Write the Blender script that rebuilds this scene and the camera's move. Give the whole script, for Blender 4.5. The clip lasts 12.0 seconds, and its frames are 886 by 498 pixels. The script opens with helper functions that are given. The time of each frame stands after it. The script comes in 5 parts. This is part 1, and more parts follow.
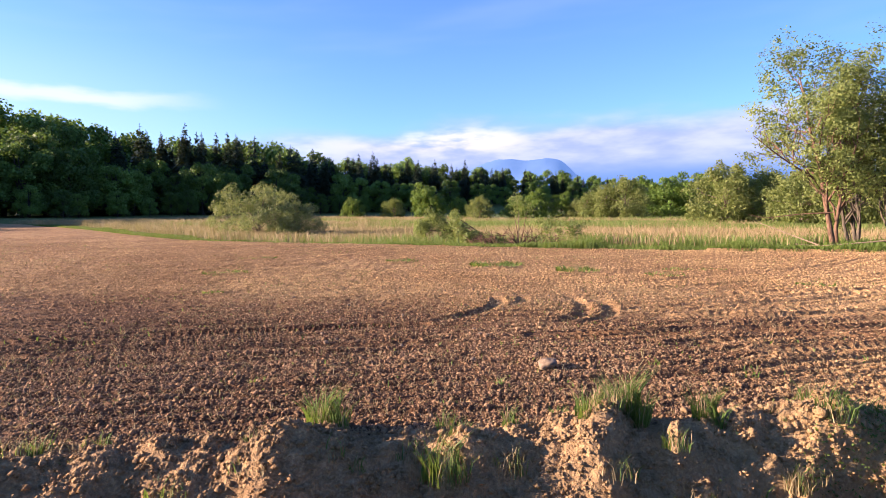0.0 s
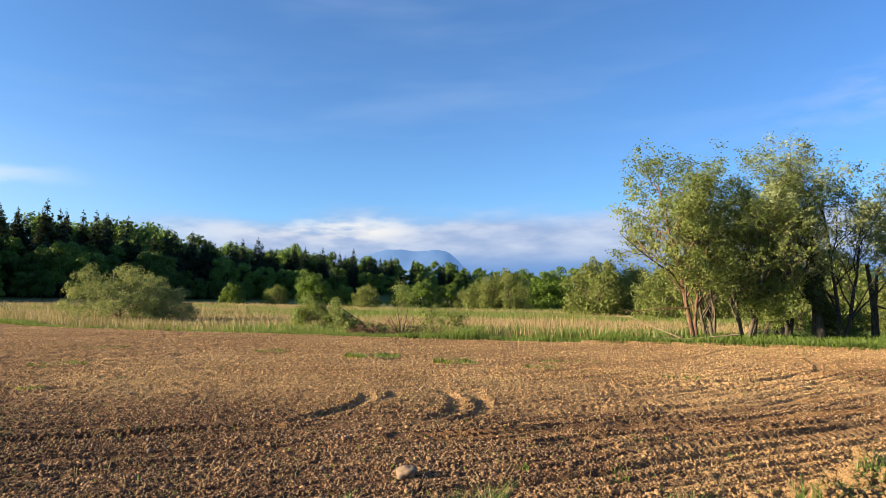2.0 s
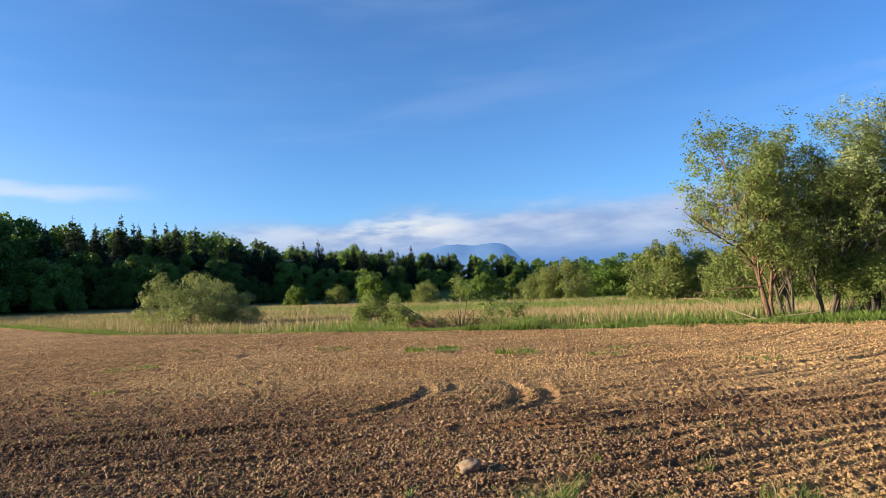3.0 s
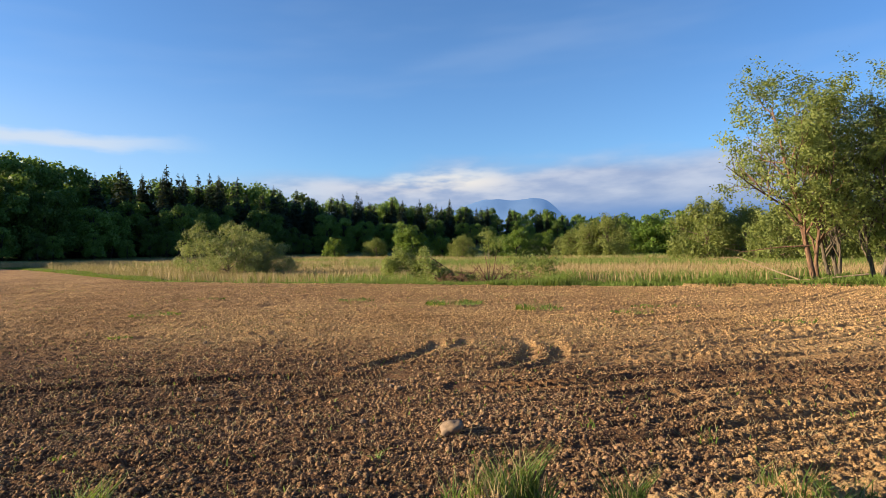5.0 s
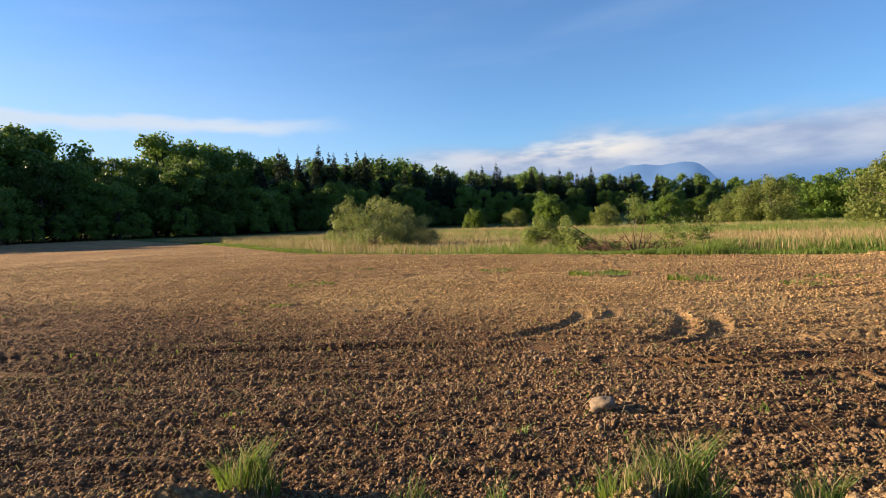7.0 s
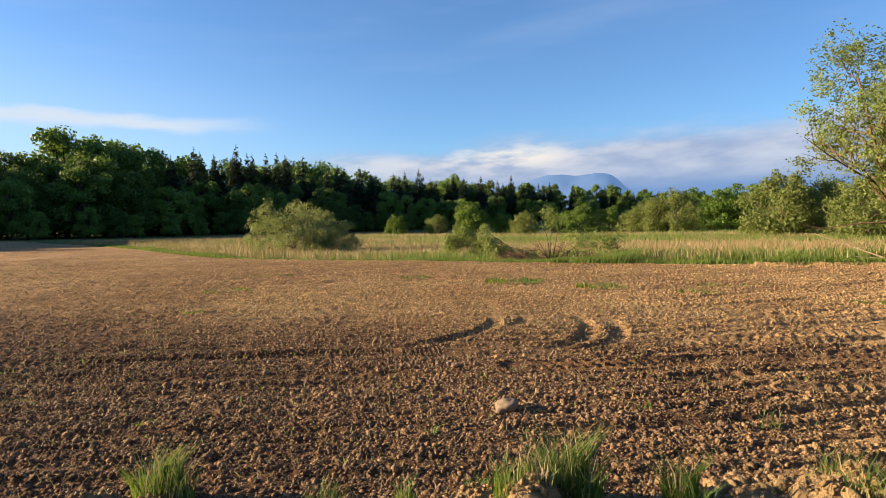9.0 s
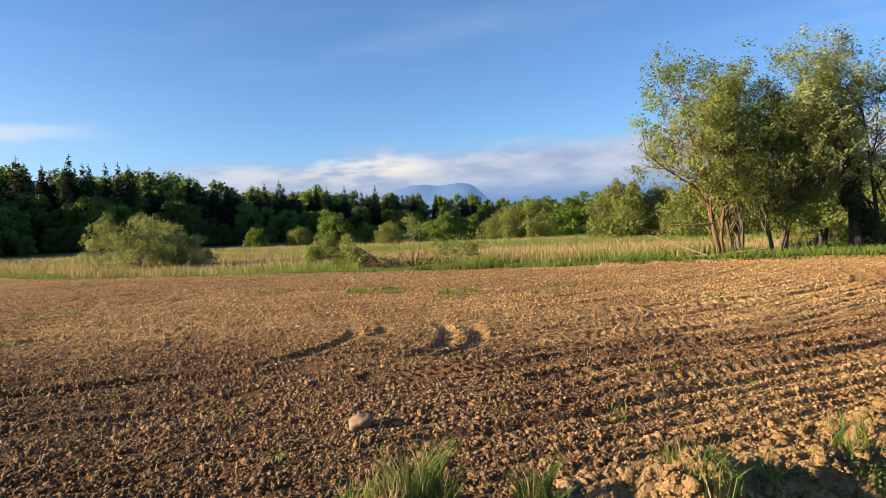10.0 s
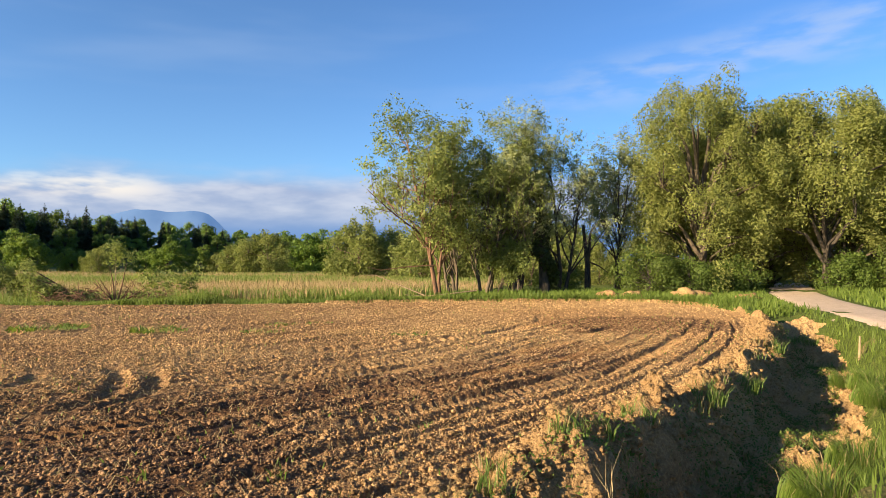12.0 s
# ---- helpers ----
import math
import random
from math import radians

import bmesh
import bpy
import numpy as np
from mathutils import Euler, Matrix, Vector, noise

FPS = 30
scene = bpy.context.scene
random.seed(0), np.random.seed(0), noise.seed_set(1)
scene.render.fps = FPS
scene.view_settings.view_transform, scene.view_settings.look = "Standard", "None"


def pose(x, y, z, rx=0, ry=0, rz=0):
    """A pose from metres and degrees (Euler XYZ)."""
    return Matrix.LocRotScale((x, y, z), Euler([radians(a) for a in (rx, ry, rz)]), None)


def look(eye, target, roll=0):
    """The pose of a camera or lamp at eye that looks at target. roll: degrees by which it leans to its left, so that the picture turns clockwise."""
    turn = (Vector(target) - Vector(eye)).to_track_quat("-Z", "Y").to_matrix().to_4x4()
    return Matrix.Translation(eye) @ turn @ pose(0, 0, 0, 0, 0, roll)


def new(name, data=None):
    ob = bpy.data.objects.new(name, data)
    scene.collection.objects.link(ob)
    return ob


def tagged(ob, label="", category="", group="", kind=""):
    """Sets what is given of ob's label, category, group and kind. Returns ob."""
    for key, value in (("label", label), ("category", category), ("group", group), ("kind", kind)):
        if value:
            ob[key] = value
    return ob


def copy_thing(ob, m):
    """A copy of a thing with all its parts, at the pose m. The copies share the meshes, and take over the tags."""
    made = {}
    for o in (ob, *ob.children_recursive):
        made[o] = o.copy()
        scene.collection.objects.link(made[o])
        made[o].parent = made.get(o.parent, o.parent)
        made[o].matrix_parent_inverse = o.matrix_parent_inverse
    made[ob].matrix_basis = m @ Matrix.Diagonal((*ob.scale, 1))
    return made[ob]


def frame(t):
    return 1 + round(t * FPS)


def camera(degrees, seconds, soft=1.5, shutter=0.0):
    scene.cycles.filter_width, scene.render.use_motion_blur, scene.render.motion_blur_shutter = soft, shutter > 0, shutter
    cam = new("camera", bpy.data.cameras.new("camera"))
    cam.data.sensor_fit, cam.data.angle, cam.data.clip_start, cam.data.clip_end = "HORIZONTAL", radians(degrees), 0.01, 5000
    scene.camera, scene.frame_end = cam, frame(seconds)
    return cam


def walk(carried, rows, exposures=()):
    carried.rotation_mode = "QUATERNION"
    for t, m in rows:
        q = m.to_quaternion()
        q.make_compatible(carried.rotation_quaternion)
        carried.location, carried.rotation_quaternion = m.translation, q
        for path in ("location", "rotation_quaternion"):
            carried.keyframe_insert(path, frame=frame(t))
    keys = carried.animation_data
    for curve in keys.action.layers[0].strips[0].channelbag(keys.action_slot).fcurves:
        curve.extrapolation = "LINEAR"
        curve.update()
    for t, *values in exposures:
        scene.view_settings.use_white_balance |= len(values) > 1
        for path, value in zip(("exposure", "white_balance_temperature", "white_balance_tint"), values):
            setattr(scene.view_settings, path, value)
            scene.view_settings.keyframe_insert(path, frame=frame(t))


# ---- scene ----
cam = camera(72.3, 12.0, soft=0.65)
PATH = [
    (0, (1.241, -0.321, 1.713), (0.704, 1.601, 1.584), -0.8),
    (0.5, (1.173, -0.082, 1.731), (0.753, 1.873, 1.706), -1.6),
    (1, (1.188, 0.012, 1.745), (0.932, 1.996, 1.784), -2.2),
    (1.5, (1.35, 0.217, 1.733), (1.15, 2.201, 1.894), -0.2),
    (2, (1.434, 0.31, 1.684), (1.256, 2.295, 1.848), 0.4),
    (2.5, (1.421, 0.514, 1.659), (1.206, 2.493, 1.844), -1.5),
    (3, (1.437, 0.635, 1.598), (1.073, 2.596, 1.746), -2.4),
    (5, (1.805, 1.202, 1.547), (1.308, 3.139, 1.549), -1.3),
    (5.5, (1.831, 1.258, 1.546), (1.18, 3.148, 1.478), -1.4),
    (6, (1.774, 1.345, 1.534), (1.011, 3.192, 1.45), -2.0),
    (6.5, (1.7, 1.404, 1.518), (0.774, 3.175, 1.436), -2.5),
    (8.5, (1.81, 1.217, 1.537), (0.905, 2.999, 1.464), -1.7),
    (9, (1.874, 1.167, 1.579), (1.182, 3.043, 1.509), -1.5),
    (9.5, (1.925, 1.218, 1.583), (1.445, 3.158, 1.505), -1.5),
    (10, (1.937, 1.464, 1.527), (1.672, 3.446, 1.474), -2.9),
    (10.5, (2.017, 1.532, 1.524), (1.911, 3.529, 1.486), -2.7),
    (11, (2.146, 1.594, 1.515), (2.248, 3.591, 1.495), -0.4),
    (11.5, (2.307, 1.76, 1.522), (2.672, 3.726, 1.544), -0.4),
    (12, (2.495, 1.893, 1.492), (3.066, 3.809, 1.538), -0.2),
]
walk(cam, [(t, look(eye, target, roll)) for t, eye, target, roll in PATH], exposures=[(0.0, 2.12, 5900, 30), (0.5, 2.16, 6200, 20), (1.0, 2.16, 6650, 12), (1.5, 1.90, 6500, 10), (2.0, 1.74, 6250, 9), (2.5, 1.66, 5950, 8), (3.0, 1.60, 5850, 8), (5.0, 1.59, 6400, 10), (5.5, 1.59, 6500, 10), (8.5, 1.68, 6550, 10), (9.5, 1.68, 6700, 10), (12.0, 1.74, 6650, 10)])

# ---------------------------------------------------------------- light
SUN_AZ, SUN_EL = -107.0, 15.5      # degrees from +Y towards +X; height above the horizon
sun_to = Vector((math.sin(radians(SUN_AZ)) * math.cos(radians(SUN_EL)), math.cos(radians(SUN_AZ)) * math.cos(radians(SUN_EL)), math.sin(radians(SUN_EL))))
sun = new("sun", bpy.data.lights.new("sun", "SUN"))
sun.data.energy, sun.data.angle, sun.data.color = 5.0, radians(0.6), (1.0, 0.78, 0.52)
sun.matrix_world = look(sun_to * 100, (0, 0, 0))


class Nodes:
    """Short hand for node trees."""

    def __init__(self, tree):
        self.tree = tree

    def add(self, kind, **values):
        n = self.tree.nodes.new(kind)
        for k, v in values.items():
            if k in n.inputs:
                self.put(n.inputs[k], v)
            else:
                setattr(n, k, v)
        return n

    def put(self, socket, v):
        if isinstance(v, bpy.types.NodeSocket):
            self.tree.links.new(v, socket)
        else:
            socket.default_value = v

    def math(self, op, a, b=0.0, c=0.0, clamp=False):
        n = self.tree.nodes.new("ShaderNodeMath")
        n.operation, n.use_clamp = op, clamp
        for s, v in zip(n.inputs, (a, b, c)):
            self.put(s, v)
        return n.outputs[0]

    def ramp(self, v, lo, hi, a=0.0, b=1.0, smooth=True):
        n = self.tree.nodes.new("ShaderNodeMapRange")
        n.interpolation_type = "SMOOTHSTEP" if smooth else "LINEAR"
        for k, x in (("Value", v), ("From Min", lo), ("From Max", hi), ("To Min", a), ("To Max", b)):
            self.put(n.inputs[k], x)
        return n.outputs[0]

    def mix(self, f, a, b, blend="MIX"):
        n = self.tree.nodes.new("ShaderNodeMix")
        n.data_type, n.blend_type = "RGBA", blend
        for i, v in ((0, f), (6, a), (7, b)):
            self.put(n.inputs[i], v if isinstance(v, (bpy.types.NodeSocket, float, int)) else (*v, 1.0))
        return n.outputs[2]

    def noise(self, vec, scale, detail=4.0, rough=0.55, out=0):
        n = self.tree.nodes.new("ShaderNodeTexNoise")
        self.put(n.inputs["Vector"], vec)
        n.inputs["Scale"].default_value, n.inputs["Detail"].default_value, n.inputs["Roughness"].default_value = scale, detail, rough
        return n.outputs[out]


def make_world():
    w = bpy.data.worlds.new("sky")
    scene.world = w
    w.use_nodes = True
    t = w.node_tree
    t.nodes.clear()
    N = Nodes(t)
    sky = N.add("ShaderNodeTexSky")
    sky.sky_type, sky.sun_disc = "NISHITA", False
    sky.sun_elevation, sky.sun_rotation = radians(SUN_EL), radians(SUN_AZ)
    sky.altitude, sky.air_density, sky.dust_density, sky.ozone_density = 300, 1.0, 0.4, 2.5
    d = N.add("ShaderNodeTexCoord").outputs["Generated"]
    s = N.add("ShaderNodeSeparateXYZ", Vector=d)
    az = N.math("MULTIPLY", N.math("ARCTAN2", s.outputs[0], s.outputs[1]), 57.2958)
    el = N.math("MULTIPLY", N.math("ARCSINE", s.outputs[2]), 57.2958)
    flat = N.add("ShaderNodeCombineXYZ", X=N.math("MULTIPLY", az, 0.07), Y=N.math("MULTIPLY", el, 0.24), Z=0.0).outputs[0]
    long_ = N.add("ShaderNodeCombineXYZ", X=N.math("MULTIPLY", az, 0.03), Y=N.math("MULTIPLY", N.math("ADD", el, N.math("MULTIPLY", az, -0.03)), 0.16), Z=3.0).outputs[0]
    # a bank of low cloud, its top edge uneven
    n1 = N.noise(flat, 1.2, 3.0, 0.5)
    n2 = N.noise(flat, 2.8, 4.0, 0.5)
    n4 = N.noise(flat, 2.4, 4.0, 0.5)
    top = N.math("ADD", N.math("MULTIPLY", n1, 4.5), N.ramp(az, -40.0, 5.0, 4.2, 6.0))
    fade_l = N.ramp(az, -44.0, -22.0)
    bank = N.math("MULTIPLY", N.ramp(N.math("SUBTRACT", top, el), -1.0, 1.6), fade_l)
    body = N.mix(N.ramp(n4, 0.30, 0.72), (0.155, 0.19, 0.285), (0.265, 0.285, 0.345))
    body = N.mix(N.ramp(el, 5.0, 2.5), body, (0.068, 0.128, 0.275))
    # sunlit heaps on the bank
    lit = N.math("MULTIPLY", N.ramp(N.math("ABSOLUTE", N.math("ADD", az, 14.5)), 2.5, 8.0, 1.0, 0.0), N.ramp(N.math("ABSOLUTE", N.math("SUBTRACT", el, 6.6)), 0.2, 1.6, 1.0, 0.0))
    lit = N.math("MULTIPLY", lit, N.ramp(n4, 0.38, 0.58))
    body = N.mix(lit, body, (0.47, 0.42, 0.36))
    crest = N.math("MULTIPLY", N.ramp(N.math("ABSOLUTE", N.math("SUBTRACT", N.math("SUBTRACT", top, el), 1.4)), 0.2, 2.2, 1.0, 0.0), N.ramp(n4, 0.40, 0.66))
    body = N.mix(N.math("MULTIPLY", crest, N.ramp(az, 4.0, -18.0, 0.04, 0.45)), body, (0.40, 0.385, 0.38))
    # thin streaks high up
    n3 = N.noise(long_, 1.5, 3.0, 0.5)
    wisps = N.math("MULTIPLY", N.ramp(n3, 0.48, 0.85), N.ramp(el, 6.0, 13.0))
    far_r = N.math("MULTIPLY", N.ramp(az, 18.0, 38.0), N.ramp(N.math("ABSOLUTE", N.math("SUBTRACT", el, N.ramp(az, 20.0, 55.0, 14.5, 18.5, False))), 0.4, 3.4, 1.0, 0.0))
    far_r = N.math("MULTIPLY", far_r, N.ramp(n2, 0.36, 0.66))
    low_l = N.math("MULTIPLY", N.ramp(az, -34.0, -46.0), N.ramp(N.math("ABSOLUTE", N.math("SUBTRACT", N.math("ADD", el, N.math("MULTIPLY", n2, 1.6)), 10.3)), 0.15, 0.9, 1.0, 0.0))
    haze_l = N.math("MULTIPLY", N.ramp(az, -20.0, -65.0), N.ramp(el, 18.0, 5.0))
    gain = N.add("ShaderNodeVectorMath", operation="SCALE")
    N.put(gain.inputs[0], sky.outputs[0])
    gain.inputs["Scale"].default_value = SKY_GAIN
    tint = N.mix(1.0, gain.outputs[0], SKY_TINT, "MULTIPLY")
    # the deeper blue away from the sun
    tint = N.mix(N.ramp(az, -6.0, 44.0), tint, N.mix(1.0, tint, (0.78, 0.87, 0.96), "MULTIPLY"))
    c = N.mix(N.math("MULTIPLY", wisps, 0.16), tint, (0.24, 0.30, 0.40))
    c = N.mix(N.math("MULTIPLY", far_r, 0.45), c, (0.24, 0.29, 0.38))
    c = N.mix(N.math("MULTIPLY", low_l, 0.85), c, (0.34, 0.37, 0.41))
    c = N.mix(N.math("MULTIPLY", haze_l, 0.56), c, (0.28, 0.34, 0.41))
    c = N.mix(N.math("MULTIPLY", bank, 0.9), c, body)
    bg = N.add("ShaderNodeBackground", Color=c, Strength=0.70)
    out = N.add("ShaderNodeOutputWorld")
    t.links.new(bg.outputs[0], out.inputs[0])


SKY_GAIN, SKY_TINT = 0.087, (0.64, 0.86, 1.11)
make_world()


# ---------------------------------------------------------------- materials
def material(name, rough=0.8, spec=0.3):
    m = bpy.data.materials.new(name)
    m.use_nodes = True
    N = Nodes(m.node_tree)
    b = m.node_tree.nodes["Principled BSDF"]
    b.inputs["Roughness"].default_value, b.inputs["Specular IOR Level"].default_value = rough, spec
    return m, N, b


def bump(N, b, height, strength, distance):
    n = N.add("ShaderNodeBump", Strength=strength, Distance=distance, Height=height)
    N.put(b.inputs["Normal"], n.outputs[0])


def soil_material(name, dry, damp, grass=0.0, wet=None, vary=0.0):
    m, N, b = material(name, 0.95, 0.12)
    p = N.add("ShaderNodeNewGeometry").outputs["Position"]
    big, mid, fine = N.noise(p, 0.22, 3), N.noise(p, 2.2, 4), N.noise(p, 38.0, 5, 0.65)
    def coat(dry, damp):
        c = N.mix(N.ramp(big, 0.35, 0.68), damp, dry)
        c = N.mix(N.ramp(mid, 0.30, 0.72, 0.0, 0.55), c, [a * 0.72 for a in damp])
        return N.mix(N.ramp(fine, 0.40, 0.75, 0.0, 0.5), c, [min(1, a * 1.45) for a in dry])

    c = coat(dry, damp)
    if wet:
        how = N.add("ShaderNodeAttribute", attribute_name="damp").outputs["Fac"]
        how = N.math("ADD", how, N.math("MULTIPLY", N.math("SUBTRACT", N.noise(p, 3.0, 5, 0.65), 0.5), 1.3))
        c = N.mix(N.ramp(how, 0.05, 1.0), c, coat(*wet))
    if grass:
        g = N.mix(N.ramp(fine, 0.3, 0.7), (0.045, 0.075, 0.014), (0.12, 0.15, 0.03))
        c = N.mix(N.ramp(N.noise(p, 1.4, 5, 0.6), 0.52 - grass * 0.3, 0.62 - grass * 0.2), c, g)
    if vary:
        r = N.add("ShaderNodeNewGeometry").outputs["Random Per Island"]
        c = N.mix(1.0, c, N.mix(r, [1 - vary] * 3, [1 + vary] * 3), "MULTIPLY")
    N.put(b.inputs["Base Color"], c)
    bump(N, b, N.math("ADD", fine, N.math("MULTIPLY", N.noise(p, 14.0, 5, 0.6), 1.5)), 1.0, 0.05)
    return m


def leaf_material(name, a, b_, dull=0.15, thin=0.45, rough=0.55, vary=0.0, glow=0.5):
    m, N, b = material(name, rough, 0.25)
    g = N.add("ShaderNodeNewGeometry")
    r = g.outputs["Random Per Island"]
    big = N.noise(g.outputs["Position"], 0.55, 3)
    o = N.add("ShaderNodeObjectInfo").outputs["Random"]
    c = N.mix(r, a, b_)
    c = N.mix(N.ramp(big, 0.35, 0.7, 0.0, 0.5), c, [x * 0.7 for x in a])
    c = N.mix(N.math("MULTIPLY", o, dull), c, (0.14, 0.13, 0.03))
    c = N.mix(1.0, c, N.mix(o, [1 - vary] * 3, [1 + vary] * 3), "MULTIPLY")
    N.put(b.inputs["Base Color"], c)
    tr = N.add("ShaderNodeBsdfTranslucent", Color=N.mix(glow, c, (0.18, 0.22, 0.02)))
    mx = N.add("ShaderNodeMixShader")
    mx.inputs[0].default_value = thin
    out = m.node_tree.nodes["Material Output"]
    m.node_tree.links.new(b.outputs[0], mx.inputs[1])
    m.node_tree.links.new(tr.outputs[0], mx.inputs[2])
    m.node_tree.links.new(mx.outputs[0], out.inputs[0])
    return m


def bark_material(name, a, b_):
    m, N, b = material(name, 0.9, 0.15)
    p = N.add("ShaderNodeTexCoord").outputs["Object"]
    s = N.add("ShaderNodeVectorMath", operation="MULTIPLY")
    N.put(s.inputs[0], p)
    s.inputs[1].default_value = (1, 1, 0.22)
    n, n2 = N.noise(s.outputs[0], 16.0, 5, 0.6), N.noise(p, 1.8, 3)
    c = N.mix(N.ramp(n, 0.35, 0.7), a, b_)
    c = N.mix(N.ramp(n2, 0.45, 0.75, 0, 0.5), c, [x * 0.6 for x in a])
    N.put(b.inputs["Base Color"], c)
    bump(N, b, n, 0.8, 0.03)
    return m


def plain_material(name, a, b_, scale, rough=0.8, relief=0.3, depth=0.01):
    m, N, b = material(name, rough, 0.25)
    p = N.add("ShaderNodeTexCoord").outputs["Object"]
    n, n2 = N.noise(p, scale, 5, 0.6), N.noise(p, scale * 0.13, 3)
    c = N.mix(N.ramp(n, 0.3, 0.7), a, b_)
    c = N.mix(N.ramp(n2, 0.4, 0.7, 0, 0.4), c, [x * 0.7 for x in a])
    N.put(b.inputs["Base Color"], c)
    bump(N, b, n, relief, depth)
    return m


# soil darker than its clods: moist earth, plus gap shade put into the colour
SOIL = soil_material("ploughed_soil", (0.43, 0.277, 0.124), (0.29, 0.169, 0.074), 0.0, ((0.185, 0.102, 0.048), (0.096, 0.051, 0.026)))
CLOD = soil_material("pale_clods", (0.485, 0.322, 0.147), (0.36, 0.218, 0.097), 0.0, ((0.34, 0.212, 0.113), (0.19, 0.113, 0.058)), vary=0.40)
BANK = soil_material("bank_soil", (0.43, 0.285, 0.128), (0.285, 0.178, 0.08), 0.0, ((0.45, 0.30, 0.145), (0.28, 0.175, 0.085)))
TURF = soil_material("turf", (0.25, 0.19, 0.09), (0.14, 0.12, 0.05), grass=0.9)
MARSH = soil_material("marsh", (0.24, 0.19, 0.09), (0.13, 0.11, 0.045), grass=0.5)
GRAVEL = plain_material("gravel", (0.46, 0.35, 0.24), (0.60, 0.47, 0.34), 30.0, 0.95, 0.5, 0.01)
STONE = plain_material("pale_stone", (0.15, 0.105, 0.065), (0.25, 0.18, 0.115), 22.0, 0.85, 0.35, 0.006)
BARK = bark_material("willow_bark", (0.10, 0.075, 0.05), (0.26, 0.20, 0.13))
BARK_GREY = bark_material("grey_bark", (0.06, 0.05, 0.036), (0.16, 0.125, 0.085))
BARK_RED = bark_material("broken_bark", (0.085, 0.048, 0.031), (0.20, 0.12, 0.072))
BARK_DARK = bark_material("dark_bark", (0.035, 0.03, 0.025), (0.09, 0.075, 0.055))
DEADWOOD = bark_material("bare_wood", (0.22, 0.16, 0.095), (0.36, 0.275, 0.17))
WILLOW = leaf_material("willow_leaf", (0.15, 0.20, 0.045), (0.325, 0.38, 0.115), thin=0.5)
OSIER = leaf_material("roadside_willow_leaf", (0.165, 0.20, 0.045), (0.35, 0.375, 0.115), thin=0.55)
MARSH_WILLOW = leaf_material("marsh_willow_leaf", (0.13, 0.165, 0.04), (0.265, 0.30, 0.085))
SILVER = leaf_material("silver_leaf", (0.20, 0.24, 0.10), (0.42, 0.46, 0.21), rough=0.45)
BUSH = leaf_material("bush_leaf", (0.15, 0.18, 0.06), (0.34, 0.37, 0.15))
IVY = leaf_material("ivy_leaf", (0.02, 0.035, 0.012), (0.05, 0.07, 0.02), thin=0.2)
FRESH = leaf_material("fresh_leaf", (0.075, 0.15, 0.02), (0.17, 0.27, 0.04))
FOREST = leaf_material("forest_leaf", (0.060, 0.122, 0.018), (0.16, 0.262, 0.042), dull=0.15, thin=0.32, vary=0.45, glow=0.25)
SPRUCE = leaf_material("spruce_needle", (0.012, 0.026, 0.014), (0.03, 0.05, 0.022), dull=0.1, thin=0.1)
GRASS = leaf_material("grass_blade", (0.07, 0.13, 0.018), (0.19, 0.265, 0.05))
SHRUB = leaf_material("shrub_leaf", (0.06, 0.108, 0.02), (0.15, 0.215, 0.042))
GRASS_DARK = leaf_material("tuft_blade", (0.05, 0.105, 0.02), (0.17, 0.25, 0.055))
REED_DRY = leaf_material("dry_reed", (0.23, 0.165, 0.08), (0.41, 0.305, 0.16), dull=0.0, thin=0.3, rough=0.7)
STRAW = leaf_material("dry_straw", (0.21, 0.16, 0.078), (0.38, 0.295, 0.16), dull=0.0, thin=0.3, rough=0.7)
REED = leaf_material("green_reed", (0.10, 0.15, 0.03), (0.21, 0.27, 0.066), dull=0.05)


# ---------------------------------------------------------------- small tools
def lattice(ix, iy, seed):
    h = (ix.astype(np.int64) * 374761393 + iy.astype(np.int64) * 668265263 + seed * 144665) & 0x7FFFFFFF
    h = ((h ^ (h >> 13)) * 1274126177) & 0x7FFFFFFF
    return ((h ^ (h >> 16)) & 0xFFFFF) / 1048575.0


def vnoise(x, y, seed=0):
    ix, iy = np.floor(x), np.floor(y)
    fx, fy = x - ix, y - iy
    fx, fy = fx * fx * (3 - 2 * fx), fy * fy * (3 - 2 * fy)
    a, b = lattice(ix, iy, seed), lattice(ix + 1, iy, seed)
    c, d = lattice(ix, iy + 1, seed), lattice(ix + 1, iy + 1, seed)
    return (a * (1 - fx) + b * fx) * (1 - fy) + (c * (1 - fx) + d * fx) * fy


def fbm(x, y, octaves=4, seed=0):
    s, a, tot = 0.0, 1.0, 0.0
    for i in range(octaves):
        s, tot = s + a * vnoise(x * 2 ** i, y * 2 ** i, seed + i * 17), tot + a
        a *= 0.5
    return s / tot


def lumps(x, y, cell, seed):
    """Rounded clods of about that size, 0 to 1."""
    x, y = x / cell, y / cell
    ix, iy = np.floor(x), np.floor(y)
    best = np.zeros_like(x)
    for i in (-1, 0, 1):
        for j in (-1, 0, 1):
            cx, cy = ix + i, iy + j
            px, py = cx + 0.15 + 0.7 * lattice(cx, cy, seed), cy + 0.15 + 0.7 * lattice(cx, cy, seed + 7)
            r = 0.25 + 0.55 * lattice(cx, cy, seed + 13)
            q = 1 - ((x - px) ** 2 + (y - py) ** 2) / (r * r)
            best = np.maximum(best, np.sqrt(np.maximum(q, 0)) * r)
    return best


def step(a, b, x):
    t = np.clip((x - a) / (b - a), 0, 1)
    return t * t * (3 - 2 * t)


